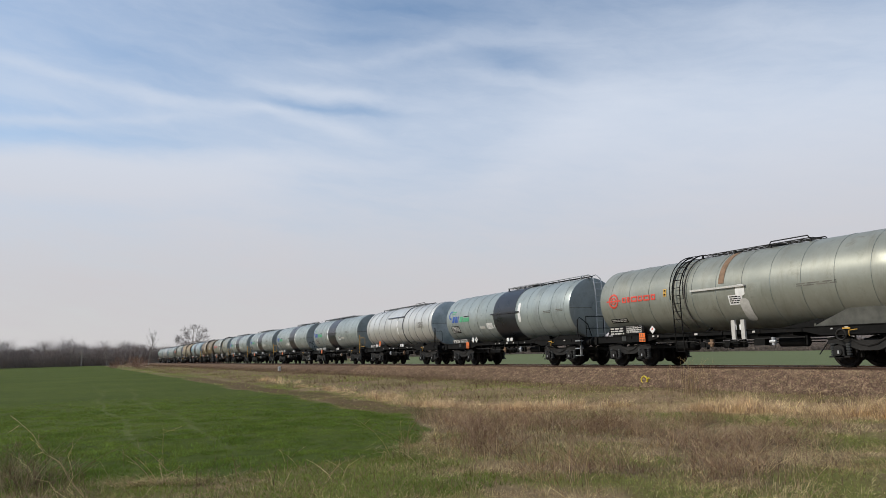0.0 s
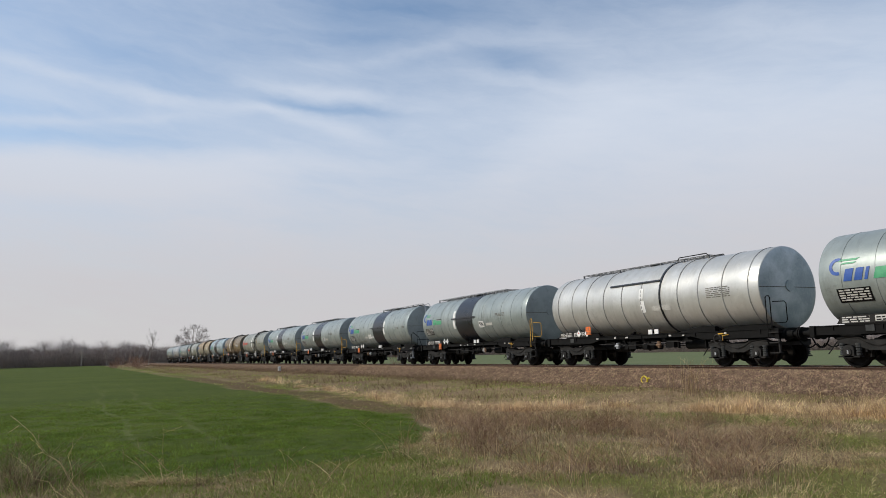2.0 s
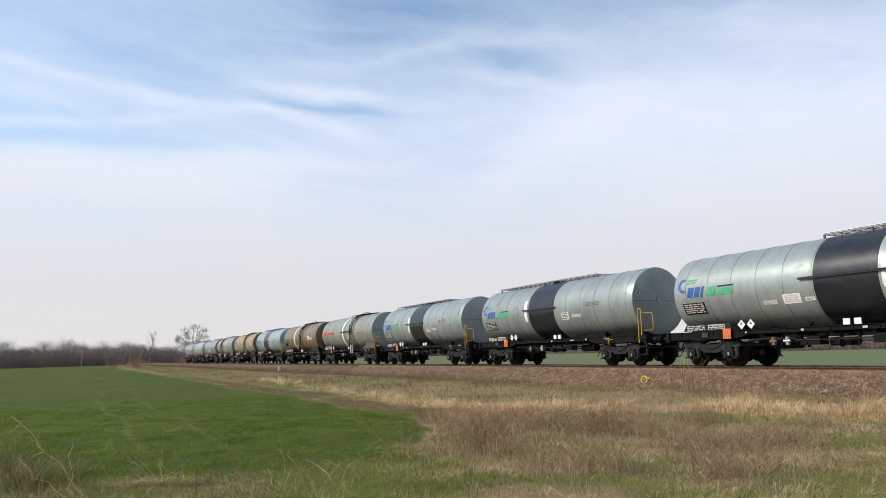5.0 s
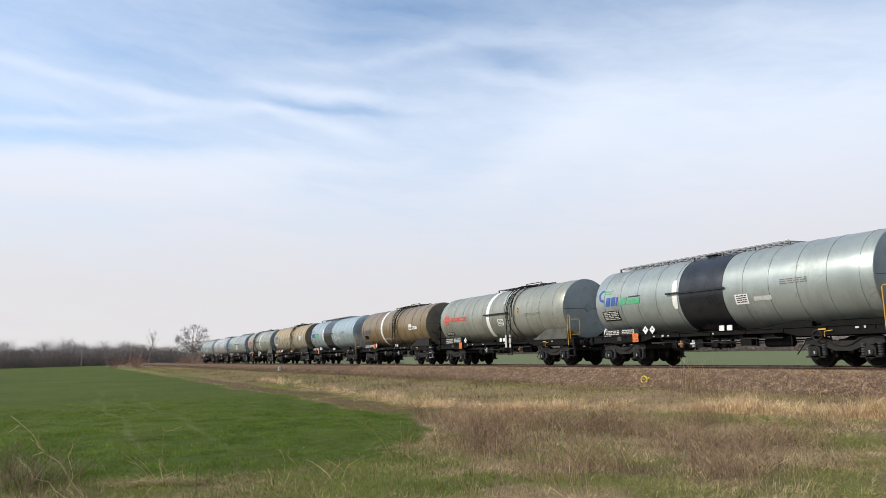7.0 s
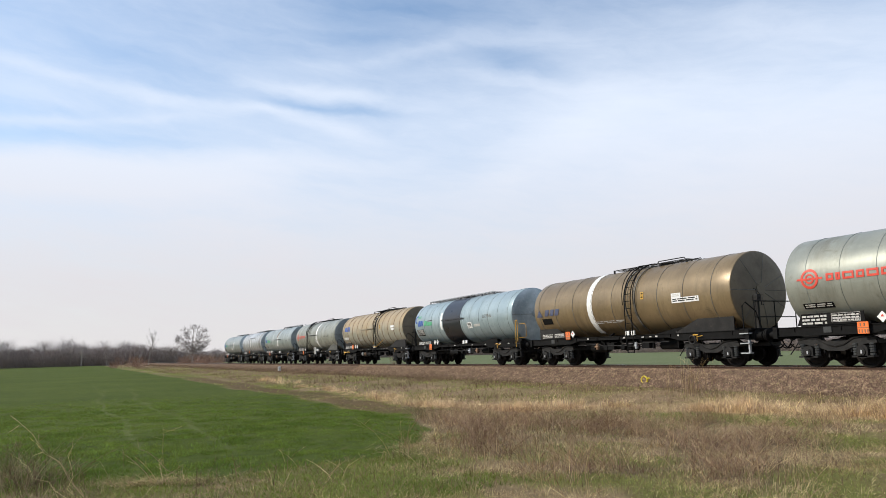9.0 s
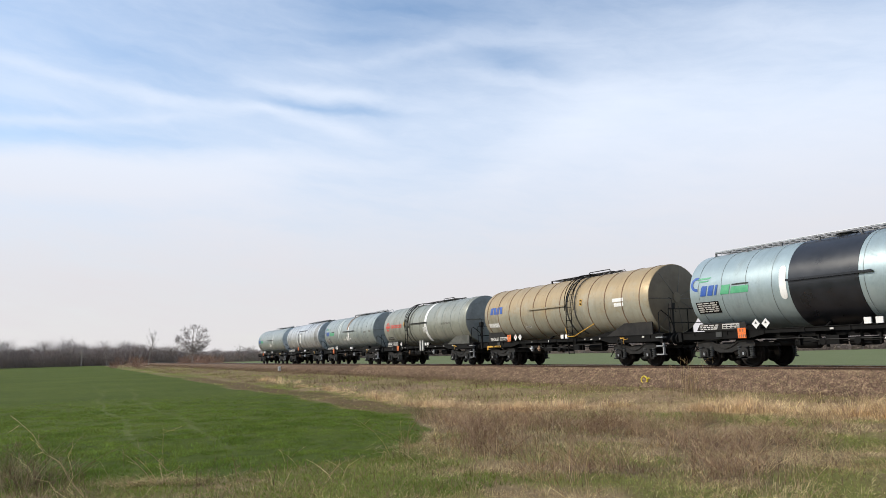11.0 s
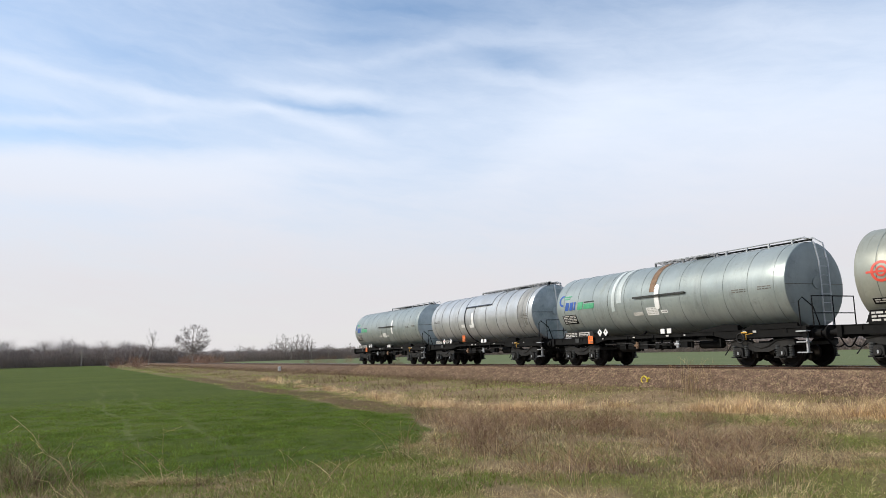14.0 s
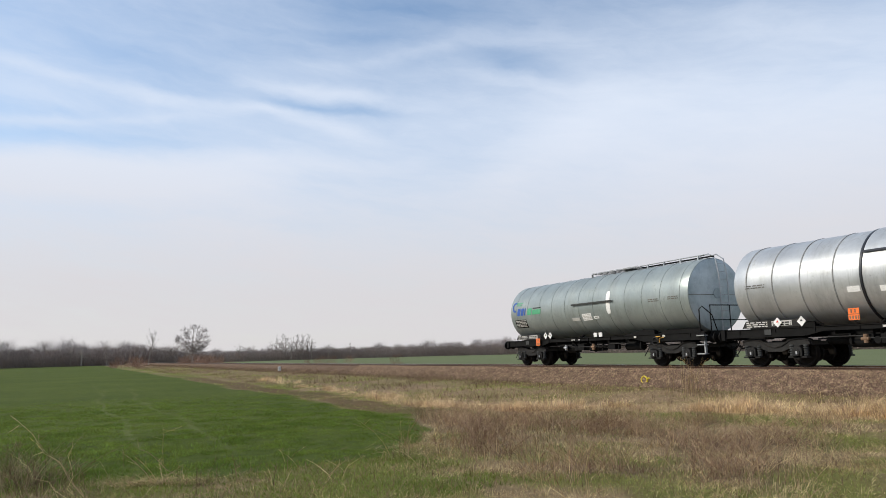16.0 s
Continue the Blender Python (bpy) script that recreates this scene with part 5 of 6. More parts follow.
def build_train():
    train = []
    t = ermewa(77.15, 5.05, None, "grey-olive tank wagon with a red roundel and a rust stripe",
               ((7.0, 7.25, 15, 80, "rust", "rust_stripe"), (7.75, 8.15, 84, 100, "white", "white_strip"), (7.85, 8.25, 104, 140, "dull_white", "white_strip")),
               seed=1, side_rail=(5.7, 8.2, "dull_white"))
    white_posts(t[0], 7.3)
    train.append(t)
    train.append(rti_ladder(62.05, (6.0, 8.3), GREY + " with a wide black band", seed=2, start=0.12))
    silver = [0.8, 1.9, 3.0, 4.2, 5.4, 6.6, 8.65, 9.7, 10.85, 12.0]
    train.append(tank_wagon(47.5, 12.45, "silver ribbed tank wagon with a black hoop", "paint_bright", "end_light", silver, 0.045, None,
                            [(6.5, 6.75, 72, 90, "white", "white_strip"), (6.55, 6.8, 92, 112, "white", "white_strip")], None, 0, (1.6, 9.4), 0.14, None, "hoop", "black",
                            belt=(7.7,), box=(4.6, 7.64), seed=3, panels=((10.1, 11.2, 84, 100, None, "seam_dark"), (7.2, 8.2, 103, 111, "dull_white", "dull_white")),
                            plate_x=2.85, plate_z=1.55, ring_col="seam_grey", diamonds=(2.1, 2.7)))
    train.append(rti_hoop(32.35, (5.15, 7.25), GREY + " with a wide black band", seed=4))
    train.append(rti_ladder(16.9, (6.3, 8.4), GREY + " with a wide black band", seed=5, white_x=8.5))
    train.append(rti_hoop(1.7, (5.2, 7.4), GREY + " with a wide black band", seed=6))
    train.append(rti_hoop(-13.65, (5.35, 7.5), GREY + " with a wide black band", seed=7, white_x=5.0))
    t = ermewa(-29.45, 8.8, 6.2, "grey-olive tank wagon with a red roundel and white band", ((7.75, 7.87, 8, 52, "paint_worn", "worn_streak"), (7.95, 8.2, 8, 66, "paint_worn", "worn_streak"), (8.28, 8.36, 8, 58, "paint_worn", "worn_streak"),), "hoop", 8, (6.0, 10.5), side_rail=(6.0, 8.6, "frame_grey"))
    white_posts(t[0], 7.9)
    train.append(t)
    train.append(tank_wagon(-44.2, 12.8, "brown tank wagon with one white band and a ladder", "paint_brown", "end_brown", even(0.7, 11.9, 9), 0.03, None,
                            [(4.6, 4.95, 5, 150, "white", "white_band")], "triangle", 0.5, (5.4, 9.8), 0.14, 7.5, "rails", saddles="high", pale_saddle=False, seed=9,
                            panels=((9.9, 11.3, 93, 101, "white", "black"), (9.9, 10.4, 86, 93, "white", "dull_white"), (0.9, 1.7, 107, 119, "black", "black"), (4.9, 6.9, 121, 127, None, "dull_white")),
                            plate_x=2.85, diamonds=(3.2,), plate_z=1.38))
    train.append(rti_hoop(-59.2, (4.75, 7.15), "pale blue-grey tank wagon with a wide black band", seed=10, start=0.42, paint="paint_blue", white_x=4.4, end="end_light"))
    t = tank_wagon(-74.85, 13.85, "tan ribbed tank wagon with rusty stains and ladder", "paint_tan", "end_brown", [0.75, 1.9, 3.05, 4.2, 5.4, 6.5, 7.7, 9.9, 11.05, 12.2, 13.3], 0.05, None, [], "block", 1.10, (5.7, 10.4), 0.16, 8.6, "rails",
                   saddles="high", seed=11, panels=((0.7, 1.9, 107, 117, "dull_white", "white"), (4.4, 4.9, 119, 124, "dull_white", "black"), (11.6, 12.3, 84, 90, "white", "white"), (11.7, 12.3, 92, 98, "white", "white")),
                   start=0.35, side_rail=(5.0, 8.3, "paint_tan"), size=(1.43, 2.70), plate_x=2.75, diamonds=(3.35, 3.8), plate_z=1.42, ring_col="rust")
    part("guard_bar", Geo().tube([(8.2, -1.52, 1.75), (8.45, -1.56, 1.35), (8.95, -1.56, 1.35), (10.4, -1.52, 1.85)], 0.02, 6), M["yellow"], t[0], "yellow painted guard bar")
    train.append(t)
    t = ermewa(-90.35, 4.95, 7.7, "grey-olive tank wagon with a red roundel and white band", (), "rails", 12, (5.4, 10.3), start=0.35, side_rail=(5.4, 8.1, "frame_grey"))
    white_posts(t[0], 6.5)
    train.append(t)
    train.append(rti_ladder(-105.45, None, GREY + " with a rust stripe and worn paint", 7.0, ((6.72, 7.05, 10, 80, "rust", "rust_stripe"), (4.35, 4.55, 6, 105, "paint_worn", "worn_streak"), (4.7, 5.0, 4, 92, "paint_worn", "worn_streak")), seed=13))
    train.append(tank_wagon(-119.75, 12.4, "silver ribbed tank wagon with a worn white band", "paint_silver", "end_light", [0.95, 2.0, 3.05, 4.2, 6.25, 7.6, 8.8, 9.85, 11.0, 12.0], 0.045, None,
                            [(5.9, 6.15, 76, 108, "white", "white_strip"), (11.05, 11.55, -10, 120, "dirt_band", "dirt_streak"), (11.6, 11.85, 0, 115, "dirt_band", "dirt_streak")], None, 0, (5.6, 12.4), 0, None, "ladder",
                            belt=(5.1,), box=(5.16, 8.15), seed=14, panels=((0.9, 1.7, 88, 94, None, "seam_dark"), (4.6, 5.0, 102, 109, "white", "white"), (5.6, 6.1, 104, 111, "white", "white"), (11.3, 12.0, 92, 104, None, "seam_dark")),
                            start=0.40, plate_x=4.66, ring_col="seam_grey", plate_z=1.55, diamonds=(1.95, 2.85)))
    train.append(rti_ladder(-134.6, None, GREY + " with one white strip, last of the train", 8.25, seed=15, start=0.30, end="end_light"))
    return train


train = build_train()

# ---- grass, weeds and trees ----


def blade_object(name, label, category, base, height, width, lean, turn, bend, material, single=False):
    """Many blades of grass as one mesh: each has two faces and bends over towards its tip. single: one face, for short leaves."""
    n = len(base)
    d = np.stack([np.cos(turn), np.sin(turn), np.zeros(n)], -1)
    side = np.stack([-np.sin(turn + 0.6), np.cos(turn + 0.6), np.zeros(n)], -1) * (width / 2)[:, None]
    up = np.array([0, 0, 1.0])
    a = lean
    m = base + (d * np.sin(a)[:, None] + up * np.cos(a)[:, None]) * (height * 0.55)[:, None]
    a2 = a + bend
    t = m + (d * np.sin(a2)[:, None] + up * np.cos(a2)[:, None]) * (height * 0.45)[:, None]
    if single:
        v = np.stack([base - side, base + side, t + side * 0.3, t - side * 0.3], 1).reshape(-1, 3)
        return tagged(new(name, cloud_mesh(name, v, 4, material)), label, category, kind="stuff")
    v = np.stack([base - side, base + side, m + side * 0.8, m - side * 0.8, t + side * 0.12, t - side * 0.12], 1).reshape(-1, 3)
    f = (np.array([0, 1, 2, 3, 3, 2, 4, 5])[None] + (np.arange(n) * 6)[:, None]).reshape(-1).astype(np.int32)
    me = bpy.data.meshes.new(name)
    me.vertices.add(len(v))
    me.vertices.foreach_set("co", v.astype(np.float32).ravel())
    me.loops.add(len(f))
    me.loops.foreach_set("vertex_index", f)
    me.polygons.add(len(f) // 4)
    me.polygons.foreach_set("loop_start", np.arange(0, len(f), 4, dtype=np.int32))
    me.update(calc_edges=True)
    me.materials.append(material)
    return tagged(new(name, me), label, category, kind="stuff")


def on_ground(x, y):
    return np.stack([x, y, ground_z(x, y) - 0.01], -1)


def patches(x, y, k, ph):
    """Slow patchiness, 0 to 1."""
    return 0.5 + 0.5 * np.sin(x * k + 2.1 * np.sin(y * k * 0.7 + ph)) * np.sin(y * k * 1.2 + 1.7 * np.sin(x * k * 0.8 + ph * 2))


def scatter(rng, n, d0, d1, power, a0=-8.0, a1=62.0):
    """Points of the land in front of the rough path, thinning out with distance."""
    d = d0 + (d1 - d0) * rng.rand(n) ** power
    a = np.radians(rng.uniform(a0, a1, n))
    return -np.cos(a) * d, -21.7 + np.sin(a) * d, d


def in_mud(x, y):
    wav = 0.35 * np.sin(x * 0.31) + 0.2 * np.sin(x * 0.9 + 1)
    return (x < -17.5) & (y > -13.1 + wav) & (y < -11.2 + wav)


def in_crop(x, y):
    wav = 0.35 * np.sin(x * 0.31) + 0.2 * np.sin(x * 0.9 + 1)
    return (y < -13.2 + wav) & (x < field_edge(y) + ragged(x, y))


def build_grass():
    rng = np.random.RandomState(21)
    # the crop: drilled tufts of short leaves, thinning out with distance
    x, y, d = scatter(rng, 560000, 10.3, 42, 1.05, -9, 30)
    k = in_crop(x, y)
    for yc in (-20.75, -19.15):
        k &= ~((np.abs(y - yc - 0.22 * np.sin(x * 0.22) - 0.1 * np.sin(x * 0.7)) < 0.08) & (rng.rand(len(x)) < 0.6))
    k &= rng.rand(len(x)) < np.clip(2.8 * mottle(x, y, 0.55, 70) - 0.85, 0.04, 1) * (1 - smooth(d, 22, 42))
    x, y, d = x[k], y[k], d[k]
    n = len(x)
    high = 0.35 + 1.5 * mottle(x, y, 0.45, 77) * (0.6 + 0.8 * speckle(x, y, 2.2, 79))
    blade_object("winter_crop", "short dense green winter cereal in the field", "crop", on_ground(x, y), rng.uniform(0.025, 0.065, n) * high, rng.uniform(0.008, 0.015, n) * (1 + 0.6 * smooth(d, 15, 30)),
                 rng.uniform(0.3, 1.2, n), rng.uniform(0, 6.28, n), rng.uniform(0, 0.5, n), M["blade_field"], single=True)
    def verge(n, d0, d1, power):
        x, y, d = scatter(rng, n, d0, d1, power)
        k = ~in_crop(x, y) & ~(in_mud(x, y) & (rng.rand(n) < 0.70)) & (y < -3.3)
        return x[k], y[k], d[k]

    def tall_straw(x, y):
        f = straw_front(x)
        return (y > f) & (y < f + 2.2)

    # green grass of the verge, short and fine, thickest in its patches
    x, y, d = verge(420000, 7.0, 36, 1.15)
    k = (rng.rand(len(x)) < 0.06 + 0.94 * lush(x, y)) & ~(tall_straw(x, y) & (rng.rand(len(x)) < 0.8))
    x, y, d = x[k], y[k], d[k]
    n = len(x)
    big = 1 + np.clip((d - 8) / 18, 0, 1.3)
    tuft = 0.5 + mottle(x, y, 0.45, 12)
    blade_object("verge_grass", "short green grass growing through the verge", "grass", on_ground(x, y), rng.uniform(0.025, 0.085, n) * tuft, rng.uniform(0.004, 0.008, n) * big,
                 rng.uniform(0.3, 1.3, n), rng.uniform(0, 6.28, n), rng.uniform(0.1, 0.9, n), M["blade_green"], single=True)
    # greener strip between the crop and the rough verge
    n = 60000
    x, y = rng.uniform(-13.2, -8.6, n), rng.uniform(-23.2, -16.2, n)
    k = ~in_crop(x, y) & (rng.rand(n) < 0.25 + 0.75 * mottle(x, y, 1.3, 27))
    x, y = x[k], y[k]
    n = len(x)
    blade_object("verge_grass", "fresh green grass at the crop's edge", "grass", on_ground(x, y), rng.uniform(0.03, 0.09, n), rng.uniform(0.005, 0.009, n),
                 rng.uniform(0.3, 1.2, n), rng.uniform(0, 6.28, n), rng.uniform(0.1, 0.8, n), M["blade_field"])
    # flattened dead grass, combed by wind and snow into wisps that lie the same way
    x, y, d = verge(300000, 7.0, 36, 1.15)
    pale = np.clip((mottle(x, y, 0.9, 40) - 0.44) / 0.14, 0, 1)
    k = (rng.rand(len(x)) < 0.10 + 0.90 * pale * (1 - 0.2 * lush(x, y)) * (1 - 0.6 * thicket(x, y))) & (rng.rand(len(x)) < 1 - 0.6 * smooth(-y, 16.5, 18.5)) & (rng.rand(len(x)) < 1 - 0.7 * smooth(y, straw_front(x) + 1.4, straw_front(x) + 2.4))
    x, y, d = x[k], y[k], d[k]
    n = len(x)
    big = 1 + np.clip((d - 8) / 18, 0, 1.2)
    base = on_ground(x, y)
    base[:, 2] += rng.uniform(0.0, 0.05, n) * (0.4 + mottle(x, y, 0.6, 8))
    comb = 9.0 * speckle(x, y, 0.7, 31)
    blade_object("dead_grass", "flattened pale dead grass on the verge", "grass", base, rng.uniform(0.04, 0.15, n), rng.uniform(0.0025, 0.005, n) * big,
                 np.clip(rng.normal(1.1, 0.36, n), 0.1, 1.6), comb + rng.normal(0, 0.95, n), rng.uniform(-0.3, 0.6, n), M["blade_pale"])
    # dark dead leaves and stalks down among it
    x, y, d = verge(120000, 7.0, 30, 1.15)
    k = rng.rand(len(x)) < 0.10 + 0.75 * thicket(x, y) + 0.25 * mottle(x, y, 0.8, 55)
    x, y, d = x[k], y[k], d[k]
    n = len(x)
    big = 1 + np.clip((d - 8) / 18, 0, 1.2)
    base = on_ground(x, y)
    base[:, 2] += rng.uniform(0.0, 0.06, n)
    blade_object("dead_litter", "dark brown dead stalks matted on the verge", "grass", base, rng.uniform(0.05, 0.20, n), rng.uniform(0.003, 0.007, n) * big,
                 np.clip(rng.normal(1.0, 0.45, n), 0.0, 1.6), rng.uniform(0, 6.28, n), rng.uniform(-0.3, 0.4, n), M["litter"])
    # heaps of flattened straw at the crop's edge
    for hx, hy, along, deep, hn, way in ((-11.60, -20.62, 0.42, 0.10, 420, 1.10), (-11.95, -21.05, 0.28, 0.10, 120, 1.0), (-13.0, -15.9, 0.55, 0.35, 300, 1.2), (-12.3, -16.3, 0.45, 0.30, 160, 0.7), (-9.6, -16.0, 0.35, 0.3, 140, 2.4), (-8.8, -15.6, 0.4, 0.3, 140, 2.0)):
        p, q = rng.normal(0, along, hn), rng.normal(0, deep, hn)
        x, y = hx + p * 0.45 - q * 0.89, hy + p * 0.89 + q * 0.45
        base = on_ground(x, y)
        base[:, 2] += rng.uniform(0.0, 0.11, hn) * np.exp(-(p / along) ** 2 * 0.5)
        blade_object("straw_heap", "flattened heap of pale cut straw at the crop's edge", "straw", base, rng.uniform(0.15, 0.50, hn), rng.uniform(0.004, 0.008, hn),
                     np.clip(rng.normal(1.42, 0.16, hn), 0.8, 1.62), way + rng.normal(0, 0.45, hn) + math.pi * (rng.rand(hn) < 0.5), rng.uniform(-0.1, 0.25, hn), M["blade_pale"])
    # tufts of tall straw below the embankment
    cx = np.concatenate([3 - 63 * rng.rand(850) ** 1.2, rng.uniform(-21, -6, 260)])
    nt = len(cx)
    cy = straw_front(cx) + 0.25 + np.abs(rng.normal(0, 0.75, nt))
    clump = mottle(cx, cy, 1.6, 60)
    keep = rng.rand(nt) < np.clip(3.2 * clump - 0.95, 0.08, 1) * (1 - 0.7 * smooth(-cx, 24, 34))
    cx, cy, clump = cx[keep], cy[keep], clump[keep]
    nt = len(cx)
    tall = rng.uniform(0.18, 0.62, nt) * (0.25 + 1.3 * clump) * (0.75 + 0.25 * smooth(cx, -20, -13))
    per = 90
    r = np.repeat(rng.uniform(0.12, 0.34, nt), per).reshape(nt, per) * np.sqrt(rng.rand(nt, per))
    a = rng.uniform(0, 6.28, (nt, per))
    x, y = (cx[:, None] + r * np.cos(a)).ravel(), (cy[:, None] + r * np.sin(a)).ravel()
    n = len(x)
    # each tuft leans its own way, its outer blades fall outwards
    turn = np.where(rng.rand(n) < 0.55, a.ravel(), np.repeat(rng.uniform(0, 6.28, nt), per)) + rng.normal(0, 0.5, n)
    blade_object("straw_grass", "tall dry straw-coloured grass below the embankment", "grass", on_ground(x, y), np.repeat(tall, per) * rng.uniform(0.5, 1.25, n), rng.uniform(0.004, 0.009, n),
                 np.clip(np.repeat(np.abs(rng.normal(0.45, 0.45, nt)), per) + rng.normal(0.15, 0.32, n), 0.0, 1.5), turn, np.abs(rng.normal(0.95, 0.6, n)), M["blade_straw"])
    # brown grass that has grown over the embankment farther down the line
    n = 120000
    x = -27 - 230 * rng.rand(n) ** 1.6
    y = rng.uniform(-4.2, -1.75, n)
    z = np.interp(y, [-4.2, -3.2, -1.95, -1.7], [-0.82, -0.76, -0.25, -0.22])
    k = rng.rand(n) < smooth(-x, 27, 55) * (0.45 + 0.55 * patches(x, y, 0.35, 1.0))
    x, y, z = x[k], y[k], z[k]
    n = len(x)
    blade_object("bank_grass", "brown winter grass grown over the far embankment", "grass", np.stack([x, y, z], -1), rng.uniform(0.08, 0.24, n), rng.uniform(0.012, 0.03, n) * (1 - x / 120),
                 np.abs(rng.normal(0.6, 0.35, n)), rng.uniform(0, 6.28, n), rng.uniform(0.0, 0.8, n), M["blade_brown"], single=True)
    # thin brown grass along the foot of the ballast
    n = 110000
    x, y = 5 - 48 * rng.rand(n) ** 1.15, rng.uniform(-4.8, -2.1, n)
    z = np.interp(y, [-4.8, -4.2, -3.2, -3.0, -2.1], [-0.80, -0.75, -0.71, -0.66, -0.17])
    k = rng.rand(n) < (0.25 + 0.75 * patches(x, y, 0.7, 2.0)) * (1 - 0.92 * smooth(y, -2.9, -2.1))
    x, y, z = x[k], y[k], z[k]
    n = len(x)
    blade_object("bank_grass", "thin brown grass at the foot of the ballast", "grass", np.stack([x, y, z], -1), rng.uniform(0.03, 0.13, n), rng.uniform(0.005, 0.011, n),
                 np.abs(rng.normal(0.7, 0.4, n)), rng.uniform(0, 6.28, n), rng.uniform(0.0, 0.8, n), M["blade_brown"], single=True)
    # pale and green grass mixed into it
    for n, tint, ph, name, words in ((15000, "blade_pale", 3.3, "dead_grass", "pale dead grass on the foot of the ballast"), (18000, "blade_green", 6.1, "verge_grass", "green grass on the foot of the ballast")):
        x, y = 5 - 60 * rng.rand(n) ** 1.15, rng.uniform(-5.2, -2.35, n)
        z = np.interp(y, [-5.2, -4.2, -3.2, -3.0, -2.35], [-0.84, -0.75, -0.71, -0.66, -0.31])
        k = rng.rand(n) < (0.1 + 0.9 * patches(x, y, 0.55, ph) ** 1.6) * (1 - 0.85 * smooth(y, -3.1, -2.35))
        x, y, z = x[k], y[k], z[k]
        n = len(x)
        blade_object(name, words, "grass", np.stack([x, y, z], -1), rng.uniform(0.04, 0.13, n), rng.uniform(0.005, 0.011, n),
                     np.abs(rng.normal(0.8, 0.4, n)), rng.uniform(0, 6.28, n), rng.uniform(0.0, 0.8, n), M[tint])
    # straw farther down the line
    n = 26000
    x = -24 - 190 * rng.rand(n) ** 1.5
    y = rng.uniform(-10.6, -3.2, n)
    k = rng.rand(n) < np.where(y > -4.5, 0.25, 0.06) + 0.9 * patches(x, y, 0.5, 3.0) ** 2.5
    x, y = x[k], y[k]
    n = len(x)
    blade_object("straw_grass", "tufts of dry grass far along the embankment", "grass", on_ground(x, y), rng.uniform(0.10, 0.36, n), rng.uniform(0.012, 0.03, n) * (1 - x / 120),
                 np.abs(rng.normal(0.5, 0.35, n)), rng.uniform(0, 6.28, n), rng.uniform(0.0, 0.8, n), M["blade_brown"], single=True)
    # green patches between the mud and the far embankment
    n = 60000
    x = -22 - 170 * rng.rand(n) ** 1.5
    y = rng.uniform(-13.2, -3.6, n)
    k = (rng.rand(n) < 0.05 + 0.95 * patches(x, y, 0.42, 5.2) ** 2) & ~(in_mud(x, y) & (rng.rand(n) < 0.9))
    x, y = x[k], y[k]
    n = len(x)
    blade_object("verge_grass", "green patches of grass far along the embankment", "grass", on_ground(x, y), rng.uniform(0.06, 0.18, n), rng.uniform(0.012, 0.026, n) * (1 - x / 110),
                 np.abs(rng.normal(0.7, 0.35, n)), rng.uniform(0, 6.28, n), rng.uniform(0.0, 0.8, n), M["blade_green"])


build_grass()


def stems_object(name, label, category, stems, material):
    """Thin three-sided stems, each a chain of points with a radius at foot and tip."""
    g = Geo()
    for pts, r0, r1 in stems:
        g.tube(pts, r0, 3, r1)
    me = bpy.data.meshes.new(name)
    me.from_pydata(g.v, [], g.f)
    me.materials.append(material)
    return tagged(new(name, me), label, category, kind="stuff")


def weed_stems(rng, x, y, tall, count, spread=0.35, r=0.004):
    out = []
    z = float(ground_z(np.array(x), np.array(y)))
    for _ in range(count):
        a = rng.uniform(0, 6.28)
        lean = min(1.3, abs(rng.gauss(0, spread)))
        h = tall * rng.uniform(0.5, 1.0)
        bx, by = x + rng.uniform(-0.2, 0.2), y + rng.uniform(-0.2, 0.2)
        pts = []
        for j in range(4):
            t = j / 3
            bow = lean * t * (0.6 + 0.6 * t)
            pts.append((bx + math.cos(a) * bow * h, by + math.sin(a) * bow * h, z - 0.02 + h * t * (1 - 0.12 * lean * t)))
        out.append((pts, r, r * 0.45))
        for _ in range(rng.randint(2, 5)):
            t = rng.uniform(0.35, 0.95)
            i = min(2, int(t * 3))
            q = Vector(pts[i]).lerp(Vector(pts[i + 1]), t * 3 - i)
            b = rng.uniform(0, 6.28)
            ln = h * rng.uniform(0.12, 0.40)
            out.append(([q, q + Vector((math.cos(b) * ln * 0.7, math.sin(b) * ln * 0.7, ln * rng.uniform(0.1, 0.9)))], r * 0.6, r * 0.3))
    return out


